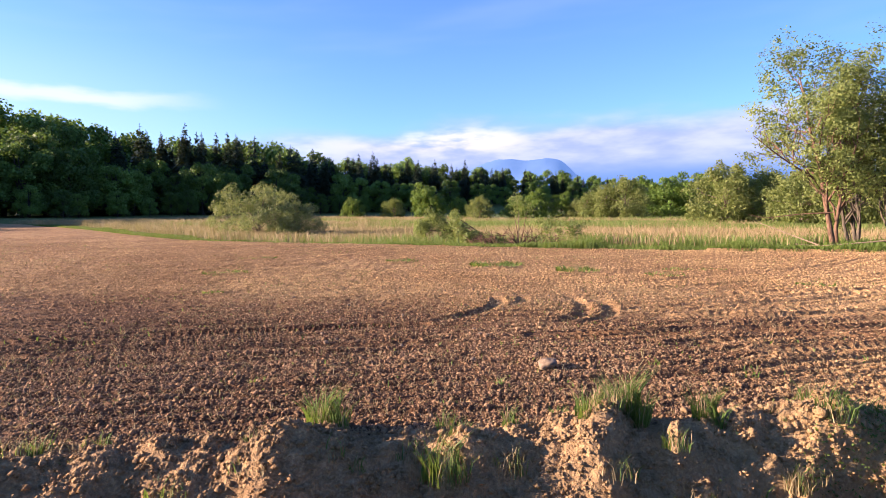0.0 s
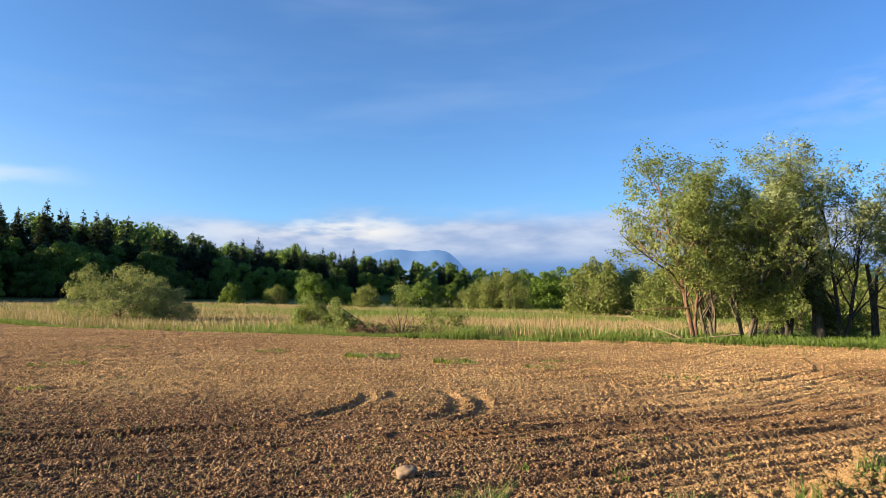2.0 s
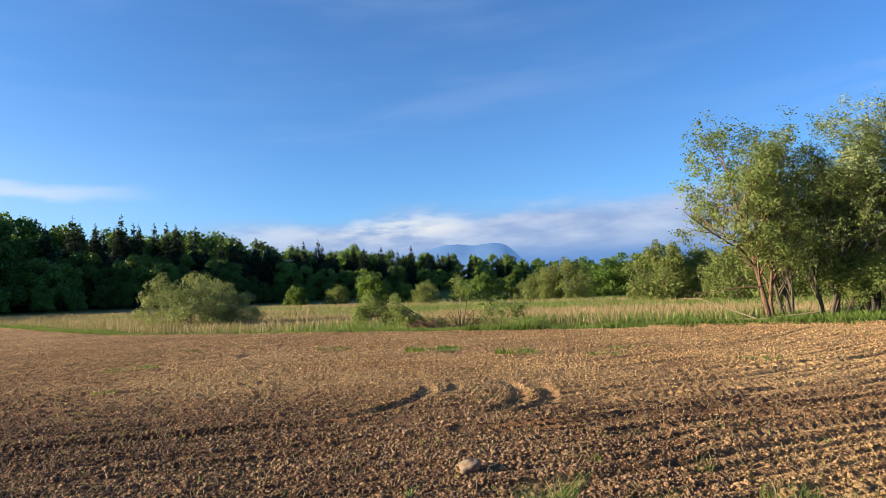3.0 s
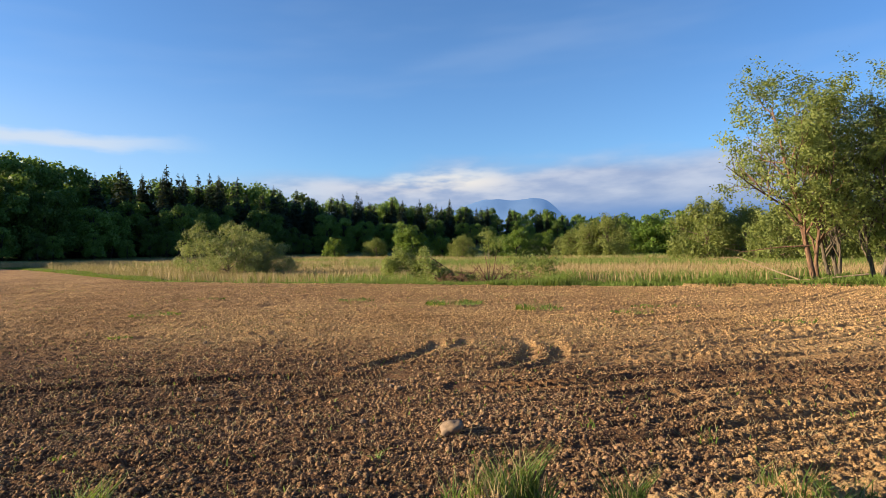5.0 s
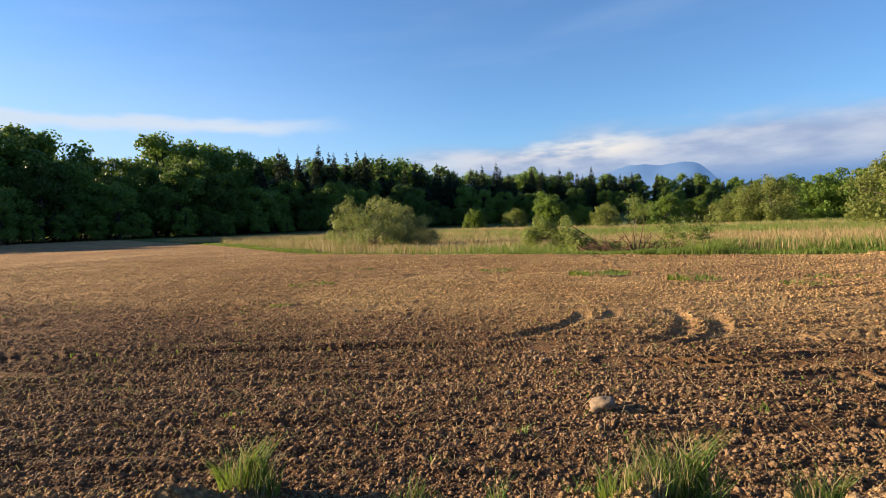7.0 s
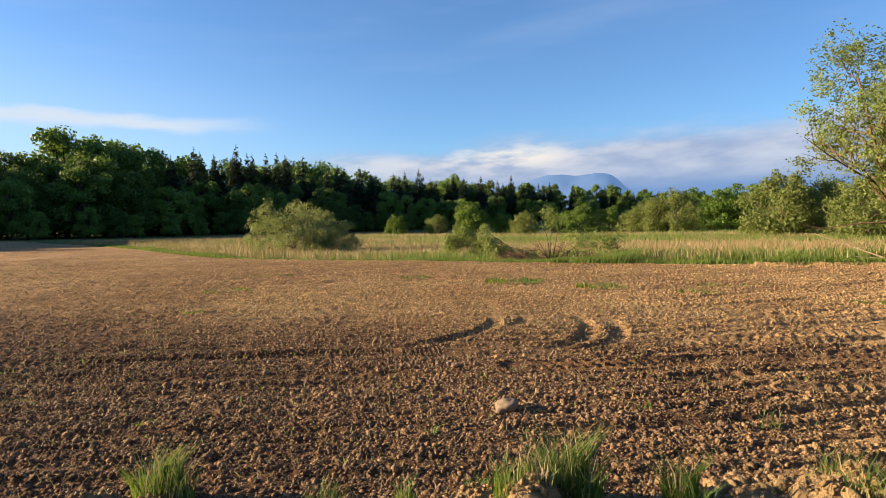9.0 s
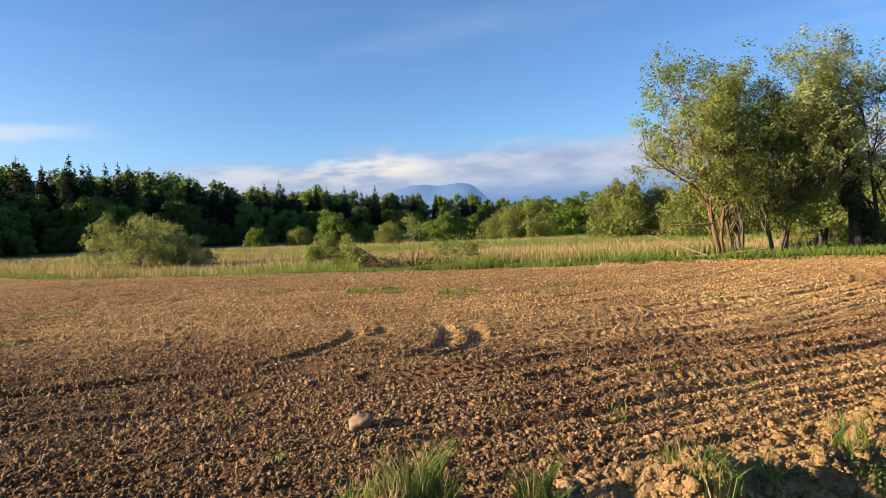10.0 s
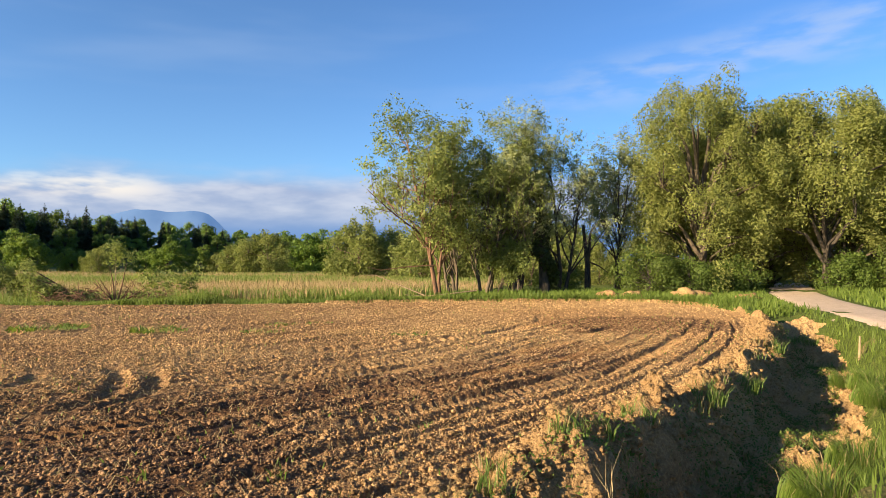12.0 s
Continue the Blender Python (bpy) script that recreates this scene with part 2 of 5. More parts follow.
def line_distance(x, y, line):
    """Distance to a line of points, the way along it, and the side (+: to its right)."""
    best, along, side, run = np.full(x.shape, 1e9), np.zeros_like(x), np.ones_like(x), 0.0
    for (ax, ay), (bx, by) in zip(line, line[1:]):
        dx, dy = bx - ax, by - ay
        n = math.hypot(dx, dy)
        t = np.clip(((x - ax) * dx + (y - ay) * dy) / (n * n), 0, 1)
        d = np.hypot(x - ax - t * dx, y - ay - t * dy)
        near = d < best
        best, along = np.where(near, d, best), np.where(near, run + t * n, along)
        side = np.where(near, np.sign((x - ax) * dy - (y - ay) * dx), side)
        run += n
    return best, along, side


def near_line(x, y, line, reach=2.0):
    """line_distance for the points about the line alone; the rest are far off."""
    lx, ly = [p[0] for p in line], [p[1] for p in line]
    m = (x > min(lx) - reach) & (x < max(lx) + reach) & (y > min(ly) - reach) & (y < max(ly) + reach)
    d, a, s = np.full(x.shape, 1e3), np.zeros(x.shape), np.ones(x.shape)
    if m.any():
        d[m], a[m], s[m] = line_distance(x[m], y[m], line)
    return d, a, s


def smooth_line(pts, n=2):
    for _ in range(n):
        out = [pts[0]]
        for a, b in zip(pts, pts[1:]):
            out += [(a[0] * 0.75 + b[0] * 0.25, a[1] * 0.75 + b[1] * 0.25), (a[0] * 0.25 + b[0] * 0.75, a[1] * 0.25 + b[1] * 0.75)]
        pts = out + [pts[-1]]
    return pts


def mesh_of(name, verts, faces, mats, smooth=False, index=None):
    """A mesh from arrays; faces: an array of quads or triangles, or a list of arrays."""
    me = bpy.data.meshes.new(name)
    groups = [np.asarray(f, dtype=np.int32) for f in (faces if isinstance(faces, list) else [faces])]
    verts = np.asarray(verts, dtype=np.float32)
    me.vertices.add(len(verts))
    me.vertices.foreach_set("co", verts.ravel())
    loops = np.concatenate([g.ravel() for g in groups])
    sizes = np.concatenate([np.full(len(g), g.shape[1], dtype=np.int32) for g in groups])
    me.loops.add(len(loops))
    me.loops.foreach_set("vertex_index", loops)
    me.polygons.add(len(sizes))
    me.polygons.foreach_set("loop_start", np.concatenate([[0], np.cumsum(sizes)[:-1]]).astype(np.int32))
    for m in mats if isinstance(mats, (list, tuple)) else [mats]:
        me.materials.append(m)
    if index is not None:
        me.polygons.foreach_set("material_index", np.asarray(index, dtype=np.int32))
    me.polygons.foreach_set("use_smooth", np.full(len(sizes), smooth))
    me.update(calc_edges=True)
    me.validate()
    return me


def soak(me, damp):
    """Keeps how dark damp and painted-in shade make the soil at each point."""
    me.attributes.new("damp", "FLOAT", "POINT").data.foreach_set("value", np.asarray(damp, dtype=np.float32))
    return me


def thing(name, label, category, group="", kind="", at=None):
    ob = tagged(new(name), label, category, group, kind)
    if at is not None:
        ob.matrix_basis = at
    return ob


def part(name, me, parent, label=""):
    ob = new(name, me)
    ob.parent = parent
    return tagged(ob, label) if label else ob


# ---------------------------------------------------------------- the land
# The field's edge along the ditch, from far behind on one side to the corner by the road
RIM = smooth_line([(-60, -17), (-20, -3.0), (-8, 1.2), (-4, 2.6), (-1.6, 3.55), (-0.2, 4.05), (1.2, 4.45), (2, 4.75), (3, 5.2), (4, 5.85),
                   (4.9, 6.4), (6, 7.0), (7.4, 7.75), (9.2, 9.2), (11, 10.8), (13.3, 13.0), (14.8, 14.8), (15.9, 16.6)])
# The field's far edge, from the corner round to the far side
EDGE = smooth_line([(15.9, 16.6), (16.9, 18.6), (16.9, 20.6), (15.4, 22.4), (11.7, 23.9), (9, 24.6), (5.5, 25.0), (1.6, 25.4), (-3, 26.3), (-8, 28.2), (-16.5, 30.2),
                    (-27, 33.3), (-44, 43.5), (-60, 53), (-110, 74), (-220, 110)])
ROAD = smooth_line([(-6, -14), (4.2, -3.0), (11.5, 5.6), (16.6, 12.0), (19.8, 16.6), (24.0, 21.8), (28.4, 26.6), (40, 38)])
FIELD = RIM + EDGE[1:] + [(-260, -60), (-100, -60)]


def inside(x, y, poly):
    res = np.zeros(x.shape, dtype=bool)
    for (ax, ay), (bx, by) in zip(poly, poly[1:] + poly[:1]):
        if ay != by:
            res ^= ((ay > y) != (by > y)) & (x < (bx - ax) * (y - ay) / (by - ay) + ax)
    return res


# Tyre tracks: line, half width, depth, lug spacing, slant of the lugs
TRACKS = [
    (smooth_line([(-14, 2.4), (-5.9, 6.25), (-4.4, 7.0), (-3.14, 7.5), (-2.4, 7.9), (-1.7, 8.2), (-0.6, 8.45)]), 0.20, 0.062, 0.17, 1.6),
    (smooth_line([(0.3, 7.75), (0.98, 8.0), (1.83, 8.37), (2.4, 8.62), (3.1, 8.78), (4.3, 9.1), (5.5, 9.65), (7.2, 10.45), (8.9, 11.7), (10.2, 13.0)]), 0.17, 0.05, 0.145, -0.8),
    (smooth_line([(3.0, 7.45), (3.72, 7.75), (4.79, 8.25), (6.27, 8.95), (7.5, 9.63), (9.2, 10.9), (10.6, 12.3)]), 0.16, 0.05, 0.145, 0.5),
    (smooth_line([(2.0, 7.7), (2.9, 8.1), (3.63, 8.42), (4.8, 8.75), (6.2, 9.3)]), 0.13, 0.04, 0.22, 0.0),
    (smooth_line([(2.4, 9.95), (3.3, 10.25), (4.25, 10.7), (5.32, 11.38), (6.34, 12.18), (7.0, 12.8), (7.7, 13.3)]), 0.17, 0.05, 0.155, 0.4),
    (smooth_line([(1.4, 9.45), (1.9, 9.62), (2.6, 9.72), (3.2, 9.76), (4.45, 10.2), (5.7, 10.75), (7.2, 11.6), (8.6, 12.7)]), 0.15, 0.045, 0.15, -0.5),
    (smooth_line([(3, 12.4), (6, 13.2), (8.4, 14.7), (9.6, 16.2), (10.6, 19.2)]), 0.20, 0.05, 0.25, 0.3),
]
# Long ruts without lugs: where a wheel swung round, and drill grooves by the field's edge
RUTS = [
    (smooth_line([(-2.6, 8.2), (-1.9, 8.42), (-1.3, 8.75), (-0.88, 9.35), (-0.78, 9.95), (-0.76, 10.6), (-0.95, 11.5)]), 0.13, 0.046),
    (smooth_line([(-0.5, 10.2), (-0.38, 10.7), (-0.36, 11.1), (-0.5, 11.7)]), 0.11, 0.035),
    (smooth_line([(-1.0, 8.5), (-0.3, 8.64), (0.38, 8.86), (0.72, 9.3), (0.82, 10.1), (0.64, 11.1), (0.35, 11.9)]), 0.13, 0.048),
    (smooth_line([(0.3, 8.72), (0.95, 9.0), (1.24, 9.6), (1.24, 10.2), (1.1, 10.95), (0.9, 11.5)]), 0.12, 0.044),
    (smooth_line([(7.6, 13.3), (8.45, 13.5), (9.3, 13.5), (9.9, 13.94), (10.3, 14.5)]), 0.16, 0.075),
    (smooth_line([(-3.4, 5.75), (-2.73, 6.0), (-1.93, 6.31), (-1.33, 6.6), (-0.4, 6.85)]), 0.10, 0.04),
    (smooth_line([(2.4, 5.35), (3.8, 6.12), (5.64, 7.12), (7.61, 8.55), (10.05, 10.4), (13.2, 13.6), (14.7, 16.0), (15.1, 18)]), 0.055, 0.034),
    (smooth_line([(3.2, 6.1), (5.4, 7.35), (7.3, 8.8), (9.8, 10.7), (12.8, 13.8), (14.2, 16.2)]), 0.05, 0.027),
    (smooth_line([(2.4, 5.95), (5.1, 7.65), (7.0, 9.1), (9.4, 11.0), (12.2, 14.0), (13.4, 16.4)]), 0.045, 0.02),
]


def length(line):
    return sum(math.hypot(b[0] - a[0], b[1] - a[1]) for a, b in zip(line, line[1:]))


def damp_and_shade(x, y):
    """Where the soil is darker: the near hollow, along the wheel marks, the corner, the west. Moist earth; near and
    west the colour also carries some shade.
    """
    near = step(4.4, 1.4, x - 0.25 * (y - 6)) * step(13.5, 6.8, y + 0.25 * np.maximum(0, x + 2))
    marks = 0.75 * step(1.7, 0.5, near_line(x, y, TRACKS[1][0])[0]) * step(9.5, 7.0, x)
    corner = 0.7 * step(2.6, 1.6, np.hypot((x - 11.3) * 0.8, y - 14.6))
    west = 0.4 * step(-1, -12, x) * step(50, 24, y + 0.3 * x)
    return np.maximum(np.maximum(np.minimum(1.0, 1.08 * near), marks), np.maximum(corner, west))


# Deeper furrows left by the harrow: way in from the field's edge, half width, depth
FURROWS = [(0.66, 0.06, 0.030), (1.36, 0.075, 0.050), (1.94, 0.055, 0.030), (2.5, 0.07, 0.045), (3.16, 0.10, 0.065), (4.05, 0.07, 0.03), (4.9, 0.08, 0.045),
           (5.9, 0.08, 0.04), (7.2, 0.10, 0.045), (8.6, 0.10, 0.05), (10.4, 0.12, 0.05), (12.5, 0.12, 0.05), (15.0, 0.14, 0.05)]
# Mounds and spurs of thrown-up earth on the bank: place, half lengths, height
MOUNDS = [(-0.88, 3.82, 0.17, 0.15, 0.06), (-0.84, 3.56, 0.24, 0.20, 0.13), (-0.96, 3.24, 0.32, 0.24, 0.16), (-1.5, 3.33, 0.09, 0.10, 0.10), (-1.84, 3.2, 0.12, 0.10, 0.08), (0.86, 4.32, 0.14, 0.14, 0.09),
          (1.24, 4.36, 0.20, 0.20, 0.13), (1.15, 4.04, 0.19, 0.22, 0.24), (1.70, 4.24, 0.11, 0.11, 0.14), (0.2, 3.8, 0.22, 0.16, 0.08), (2.80, 4.66, 0.18, 0.17, 0.15), (2.72, 4.98, 0.34, 0.16, 0.08),
          (2.82, 5.2, 0.2, 0.18, 0.08), (4.62, 6.12, 0.26, 0.22, 0.16), (4.16, 5.84, 0.2, 0.18, 0.12), (4.9, 6.42, 0.3, 0.2, 0.08), (6.05, 7.05, 0.32, 0.24, 0.14), (7.3, 7.65, 0.3, 0.26, 0.12), (9.0, 9.05, 0.3, 0.26, 0.12)]


def furrow_depth(dr, x, y):
    """Depth of the long furrows, broken here and there."""
    w = dr + 0.14 * (fbm(x * 0.35, y * 0.35, 2, 131) - 0.5) + 0.05 * (vnoise(x * 2.3, y * 2.3, 133) - 0.5)
    out = np.zeros_like(dr)
    for k, (at, half, deep) in enumerate(FURROWS):
        near = np.abs(w - at) < half * 2
        if near.any():
            there = 0.25 + 0.75 * step(0.3, 0.5, vnoise(x[near] * 0.45 + k * 9, y[near] * 0.45, 135))
            out[near] += deep * there * np.exp(-((w[near] - at) / half) ** 2)
    out *= 1 - 0.65 * step(2.0, 7.0, x)
    # fine drill grooves that follow the bank round to the corner
    there = step(1.5, 4.0, x) * step(17, 14, x)
    for k, (at, deep) in enumerate([(0.34, 0.020), (0.52, 0.022), (0.80, 0.018), (1.02, 0.016), (1.30, 0.016)]):
        near = (np.abs(w - at) < 0.12) & (there > 0)
        if near.any():
            out[near] += deep * there[near] * (0.5 + 0.6 * vnoise(x[near] * 0.6 + k * 5, y[near] * 0.6, 137)) * np.exp(-((w[near] - at) / 0.05) ** 2)
    return out


def land(x, y, fine=True):
    """Height of the ground, and its zone: 0 field, 1 bank and ditch, 2 turf, 3 marsh."""
    dr, ar, sr = line_distance(x, y, RIM)
    field = inside(x, y, FIELD)
    de, _, _ = line_distance(x, y, EDGE)
    dist = np.hypot(x, y)
    # the land rises gently towards the far wood
    z = 0.016 * np.maximum(0, -x - 25) + 0.004 * np.maximum(0, y - 110) + 0.09 * np.maximum(0, dist - 190) * step(-5, -40, x - 0.35 * y)
    z = np.minimum(z, 9.0) - 0.25 * step(27, 34, y) * step(-30, -18, x) * (~field)
    z = z + 0.25 * (fbm(x * 0.05, y * 0.05, 3, 3) - 0.5) * step(20, 60, dist)
    depth = 0.62 * step(17.5, 13.5, x) * (0.85 + 0.3 * vnoise(ar * 0.6, ar * 0, 5))
    out = (~field) & (dr < 14) & (x < 18) & (ar < 130)
    u = np.where(out, dr, -dr)
    wob = (0.22 + 0.3 * step(1.5, 3.5, x)) * (fbm(x * 1.1, y * 1.1, 3, 9) - 0.5) + 0.10 * (fbm(x * 5, y * 5, 2, 11) - 0.5)
    uw = u + wob - 0.22 - 0.18 * step(-0.2, -0.5, x) - 0.24 * step(2.0, 4.2, x) * step(6.5, 4.8, x)
    # a low spoil bank on the field's side, the cut, and the verge
    berm = (0.05 + 0.10 * step(0.5, 4, x)) * np.exp(-((uw + 0.02) / 0.22) ** 2) * step(19, 16, x) * (0.4 + 1.2 * fbm(x * 0.9, y * 0.9, 2, 21))
    cut = -depth * step(-0.08, 0.6 + 0.28 * step(3.2, 1.8, x), uw) * step(1.85, 1.25, uw)
    verge = 0.10 * step(1.2, 1.8, uw)
    z = z + np.where(dr < 14, berm + cut + np.where(out, verge, 0), np.where((~field) & (y < x + 2) & (x < 60), 0.10, 0))
    zone = np.where(field, 0, 3)
    zone = np.where(np.abs(uw - 0.72) < 0.9, np.where((dr < 3) & (x < 17), 1, zone), zone)
    zone = np.where(out & (uw < 1.62 - 0.3 * step(5, 8, x)) & (dr < 3) & (x < 17), 1, zone)
    zone = np.where((uw > 1.5 - 0.2 * step(5, 8, x)) & (y < x + 2), 2, zone)
    zone = np.where((~field) & (de < 2.4) & (y > 15), 2, zone)
    zone = np.where((~field) & (x > 14) & (y > 15), 2, zone)
    if fine:
        near = step(75, 20, dist)
        f = np.where(field, step(0.0, 0.5, dr), 0.0)
        # harrow rows follow the field's edge
        rows = np.sin((dr + 0.16 * (fbm(x * 0.4, y * 0.4, 2, 31) - 0.5)) * (2 * np.pi / 0.33))
        broad = np.sin((dr + 0.5 * (fbm(x * 0.15, y * 0.15, 2, 33) - 0.5)) * (2 * np.pi / 1.7))
        rows = 0.45 - 1.5 * np.clip(rows, 0, 1) ** 2
        z = z - f * furrow_depth(dr, x, y)
        z = z + f * ((0.027 + 0.003 * step(3.0, 1.0, dr) * step(1, 5, x)) * rows * (0.4 + 0.8 * vnoise(x * 0.5, y * 0.5, 37)) + 0.010 * broad) * near * (1 - 0.5 * step(6, 10, x))
        pressed = 0.8 * step(2.6, 1.6, np.hypot((x - 11.3) * 0.8, y - 14.6) + 1.2 * (fbm(x * 0.8, y * 0.8, 2, 35) - 0.5))
        for line, half, *_ in TRACKS + RUTS[:6]:
            pressed = np.maximum(pressed, (1.0 if half > 0.135 else 0.6) * step(half * 1.3, half, near_line(x, y, line)[0]))
        f = f * (1 - 0.8 * pressed)
        rough = 0.5 + 0.35 * step(5.5, 1.5, dr)
        close = step(45, 12, dist)
        z = z + f * (0.013 * rough * lumps(x, y, 0.11, 41) + 0.012 * lumps(x, y, 0.075, 43) + 0.012 * (vnoise(x * 19, y * 19, 45) - 0.5)) * close
        z = z + f * 0.05 * (fbm(x * 1.3, y * 1.3, 3, 47) - 0.5)
        b = np.where(zone == 1, 1.0, 0.0)
        z = z + b * (0.8 + 0.5 * step(0.8, 3, x)) * (0.075 * lumps(x, y, 0.22, 51) + 0.05 * lumps(x, y, 0.11, 53) + 0.04 * (vnoise(x * 16, y * 16, 55) - 0.5) + (0.16 + 0.1 * step(1, 3, x)) * (fbm(x * 2.1, y * 2.1, 3, 57) - 0.5) - 0.04)
        lump = 0.55 + 0.9 * fbm(x * 5.5, y * 5.5, 4, 141)
        for mx, my, ra, rb, up in MOUNDS:
            near = (np.abs(x - mx) < ra * 2.4) & (np.abs(y - my) < rb * 2.4)
            z[near] += up * lump[near] * np.exp(-(((x[near] - mx) / ra) ** 2 + ((y[near] - my) / rb) ** 2) ** 1.15)
        for line, half, deep, lug, slant in TRACKS:
            d, a, s = near_line(x, y, line)
            w = step(half * 1.15, half * 0.85, d) * step(0.0, 0.8, a) * step(length(line), length(line) - 0.8, a)
            teeth = np.sin(2 * np.pi * (a + slant * d * s) / lug + 1.5 * vnoise(a * 0.9, a * 0, 61))
            keep = 0.3 + 0.7 * step(0.3, 0.5, vnoise(a * 0.45, a * 0 + half * 40, 63))
            z = z + np.where(field, w * (-0.35 * deep + deep * keep * np.clip(teeth * 2.2, -1, 0.55)), 0)
            z = z + np.where(field, 0.012 * np.exp(-((d - half * 1.35) / 0.06) ** 2), 0)
        for line, half, deep in RUTS:
            d, a, s = near_line(x, y, line)
            deep = deep * step(0.0, 0.9, a) * step(length(line), length(line) - 0.7, a) * (0.75 + 0.5 * vnoise(a * 1.3, a * 0 + half, 65))
            z = z - deep * step(half * 1.25, half * 0.35, d) + 0.12 * deep * np.exp(-((d - half * 1.5) / (half * 0.4)) ** 2)
        z = z + np.where((zone == 2) | (zone == 3), 0.05 * (fbm(x * 1.5, y * 1.5, 3, 71) - 0.5), 0)
    return z, zone


def graded(stops):
    """Coordinates whose spacing changes evenly between (place, spacing) stops."""
    out = [stops[0][0]]
    for (a, sa), (b, sb) in zip(stops, stops[1:]):
        while out[-1] < b:
            t = min(1.0, max(0.0, (out[-1] - a) / (b - a)))
            out.append(out[-1] + sa + (sb - sa) * t)
    return np.array(out)


def build_ground():
    gx = graded([(-4400, 300), (-400, 14), (-80, 1.6), (-16, 0.2), (-8, 0.09), (-3, 0.045), (8, 0.045), (17, 0.09), (40, 0.8), (300, 12), (4400, 300)])
    gy = graded([(-700, 120), (-40, 5), (-3, 0.3), (2.8, 0.043), (10.5, 0.043), (15, 0.09), (27, 0.22), (60, 1.0), (300, 10), (4400, 300)])
    x, y = np.meshgrid(gx, gy)
    z, zone = land(x.ravel(), y.ravel())
    soft_ = np.zeros(len(z))
    for line, half, *_ in TRACKS + RUTS:
        soft_ = np.maximum(soft_, step(half * 1.3, half, near_line(x.ravel(), y.ravel(), line)[0]))
    # crumbs: each point of bare soil stands a little off
    sx, sy = np.meshgrid(np.gradient(gx), np.gradient(gy))
    size = np.minimum(np.minimum(sx, sy).ravel(), 0.09)
    d = np.random.default_rng(77).uniform(-0.5, 0.5, len(z))
    z = z + np.where(zone == 0, 0.42 * (1 - 0.6 * soft_), np.where(zone == 1, 0.7, 0.2)) * d * size
    nx, ny = len(gx), len(gy)
    i = (np.arange(ny - 1)[:, None] * nx + np.arange(nx - 1)[None]).ravel()
    faces = np.stack([i, i + 1, i + nx + 1, i + nx], 1)
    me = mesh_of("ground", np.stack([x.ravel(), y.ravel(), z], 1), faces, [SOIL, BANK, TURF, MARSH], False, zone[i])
    soak(me, damp_and_shade(x.ravel(), y.ravel()))
    tagged(new("ground", me), "brown harrowed field with a ditch, grassy verge and marsh", "ground", kind="structure")


build_ground()


def ground_z(x, y):
    return float(land(np.array([float(x)]), np.array([float(y)]), math.hypot(x, y) < 24)[0][0])


def build_road():
    """A gravel track with a low crown, lying on the verge."""
    v, f = [], []
    cols = 9
    for k, (x, y) in enumerate(ROAD):
        a, b = ROAD[max(0, k - 1)], ROAD[min(len(ROAD) - 1, k + 1)]
        dx, dy = b[0] - a[0], b[1] - a[1]
        n = math.hypot(dx, dy)
        for c in range(cols):
            s = (c / (cols - 1) - 0.5) * 2.5
            s += 0.12 * (random.random() - 0.5) * (c in (0, cols - 1))
            px, py = x + s * dy / n, y - s * dx / n
            base = float(land(np.array([px]), np.array([py]), False)[0][0])
            v.append((px, py, base + 0.05 - 0.03 * (s / 1.25) ** 2 - (0.10 if c in (0, cols - 1) else 0)))
    for k in range(len(ROAD) - 1):
        for c in range(cols - 1):
            i = k * cols + c
            f.append((i, i + 1, i + cols + 1, i + cols))
    tagged(new("gravel_road", mesh_of("gravel_road", v, np.array(f), GRAVEL, True)), "pale gravel track running between trees", "road", kind="structure")


build_road()


# ---------------------------------------------------------------- blades, leaves, wood
def blades_mesh(name, base, height, width, mat, lean=0.3, seed=0):
    """Grass or reed blades: bent, tapered strips."""
    rng = np.random.default_rng(seed)
    n = len(base)
    a = rng.uniform(0, 2 * np.pi, n)
    side = np.stack([np.cos(a), np.sin(a), 0 * a], 1)
    b = rng.uniform(0, 2 * np.pi, n)
    way = np.stack([np.cos(b), np.sin(b), 0 * b], 1) * (lean * rng.uniform(0.2, 1.0, n) * height)[:, None]
    up = np.array([0, 0, 1.0])
    h, w = height[:, None], width[:, None]
    p0, p1 = base - side * w / 2, base + side * w / 2
    m = base + way * 0.3 + up * h * 0.55
    p2, p3 = m - side * w * 0.38, m + side * w * 0.38
    tip = base + way + up * h * (1 - 0.25 * lean)
    v = np.stack([p0, p1, p3, p2, tip], 1).reshape(-1, 3)
    i = np.arange(n)[:, None] * 5
    return mesh_of(name, v, [i + np.array([[0, 1, 2, 3]]), i + np.array([[3, 2, 4]])], mat)


def leaves_arrays(points, size, aspect, rng, droop=0.4):
    """Diamond leaves at points, tilted at random."""
    n = len(points)
    a, t = rng.uniform(0, 2 * np.pi, n), rng.normal(-droop, 0.6, n)
    along = np.stack([np.cos(a) * np.cos(t), np.sin(a) * np.cos(t), np.sin(t)], 1)
    r = rng.normal(size=(n, 3))
    side = np.cross(along, r)
    side /= np.linalg.norm(side, axis=1)[:, None] + 1e-9
    s = (size * rng.uniform(0.6, 1.35, n))[:, None]
    v = np.stack([points - along * s / 2, points + side * s * aspect / 2 - along * s * 0.05, points + along * s / 2, points - side * s * aspect / 2 - along * s * 0.05], 1)
    return v.reshape(-1, 3)


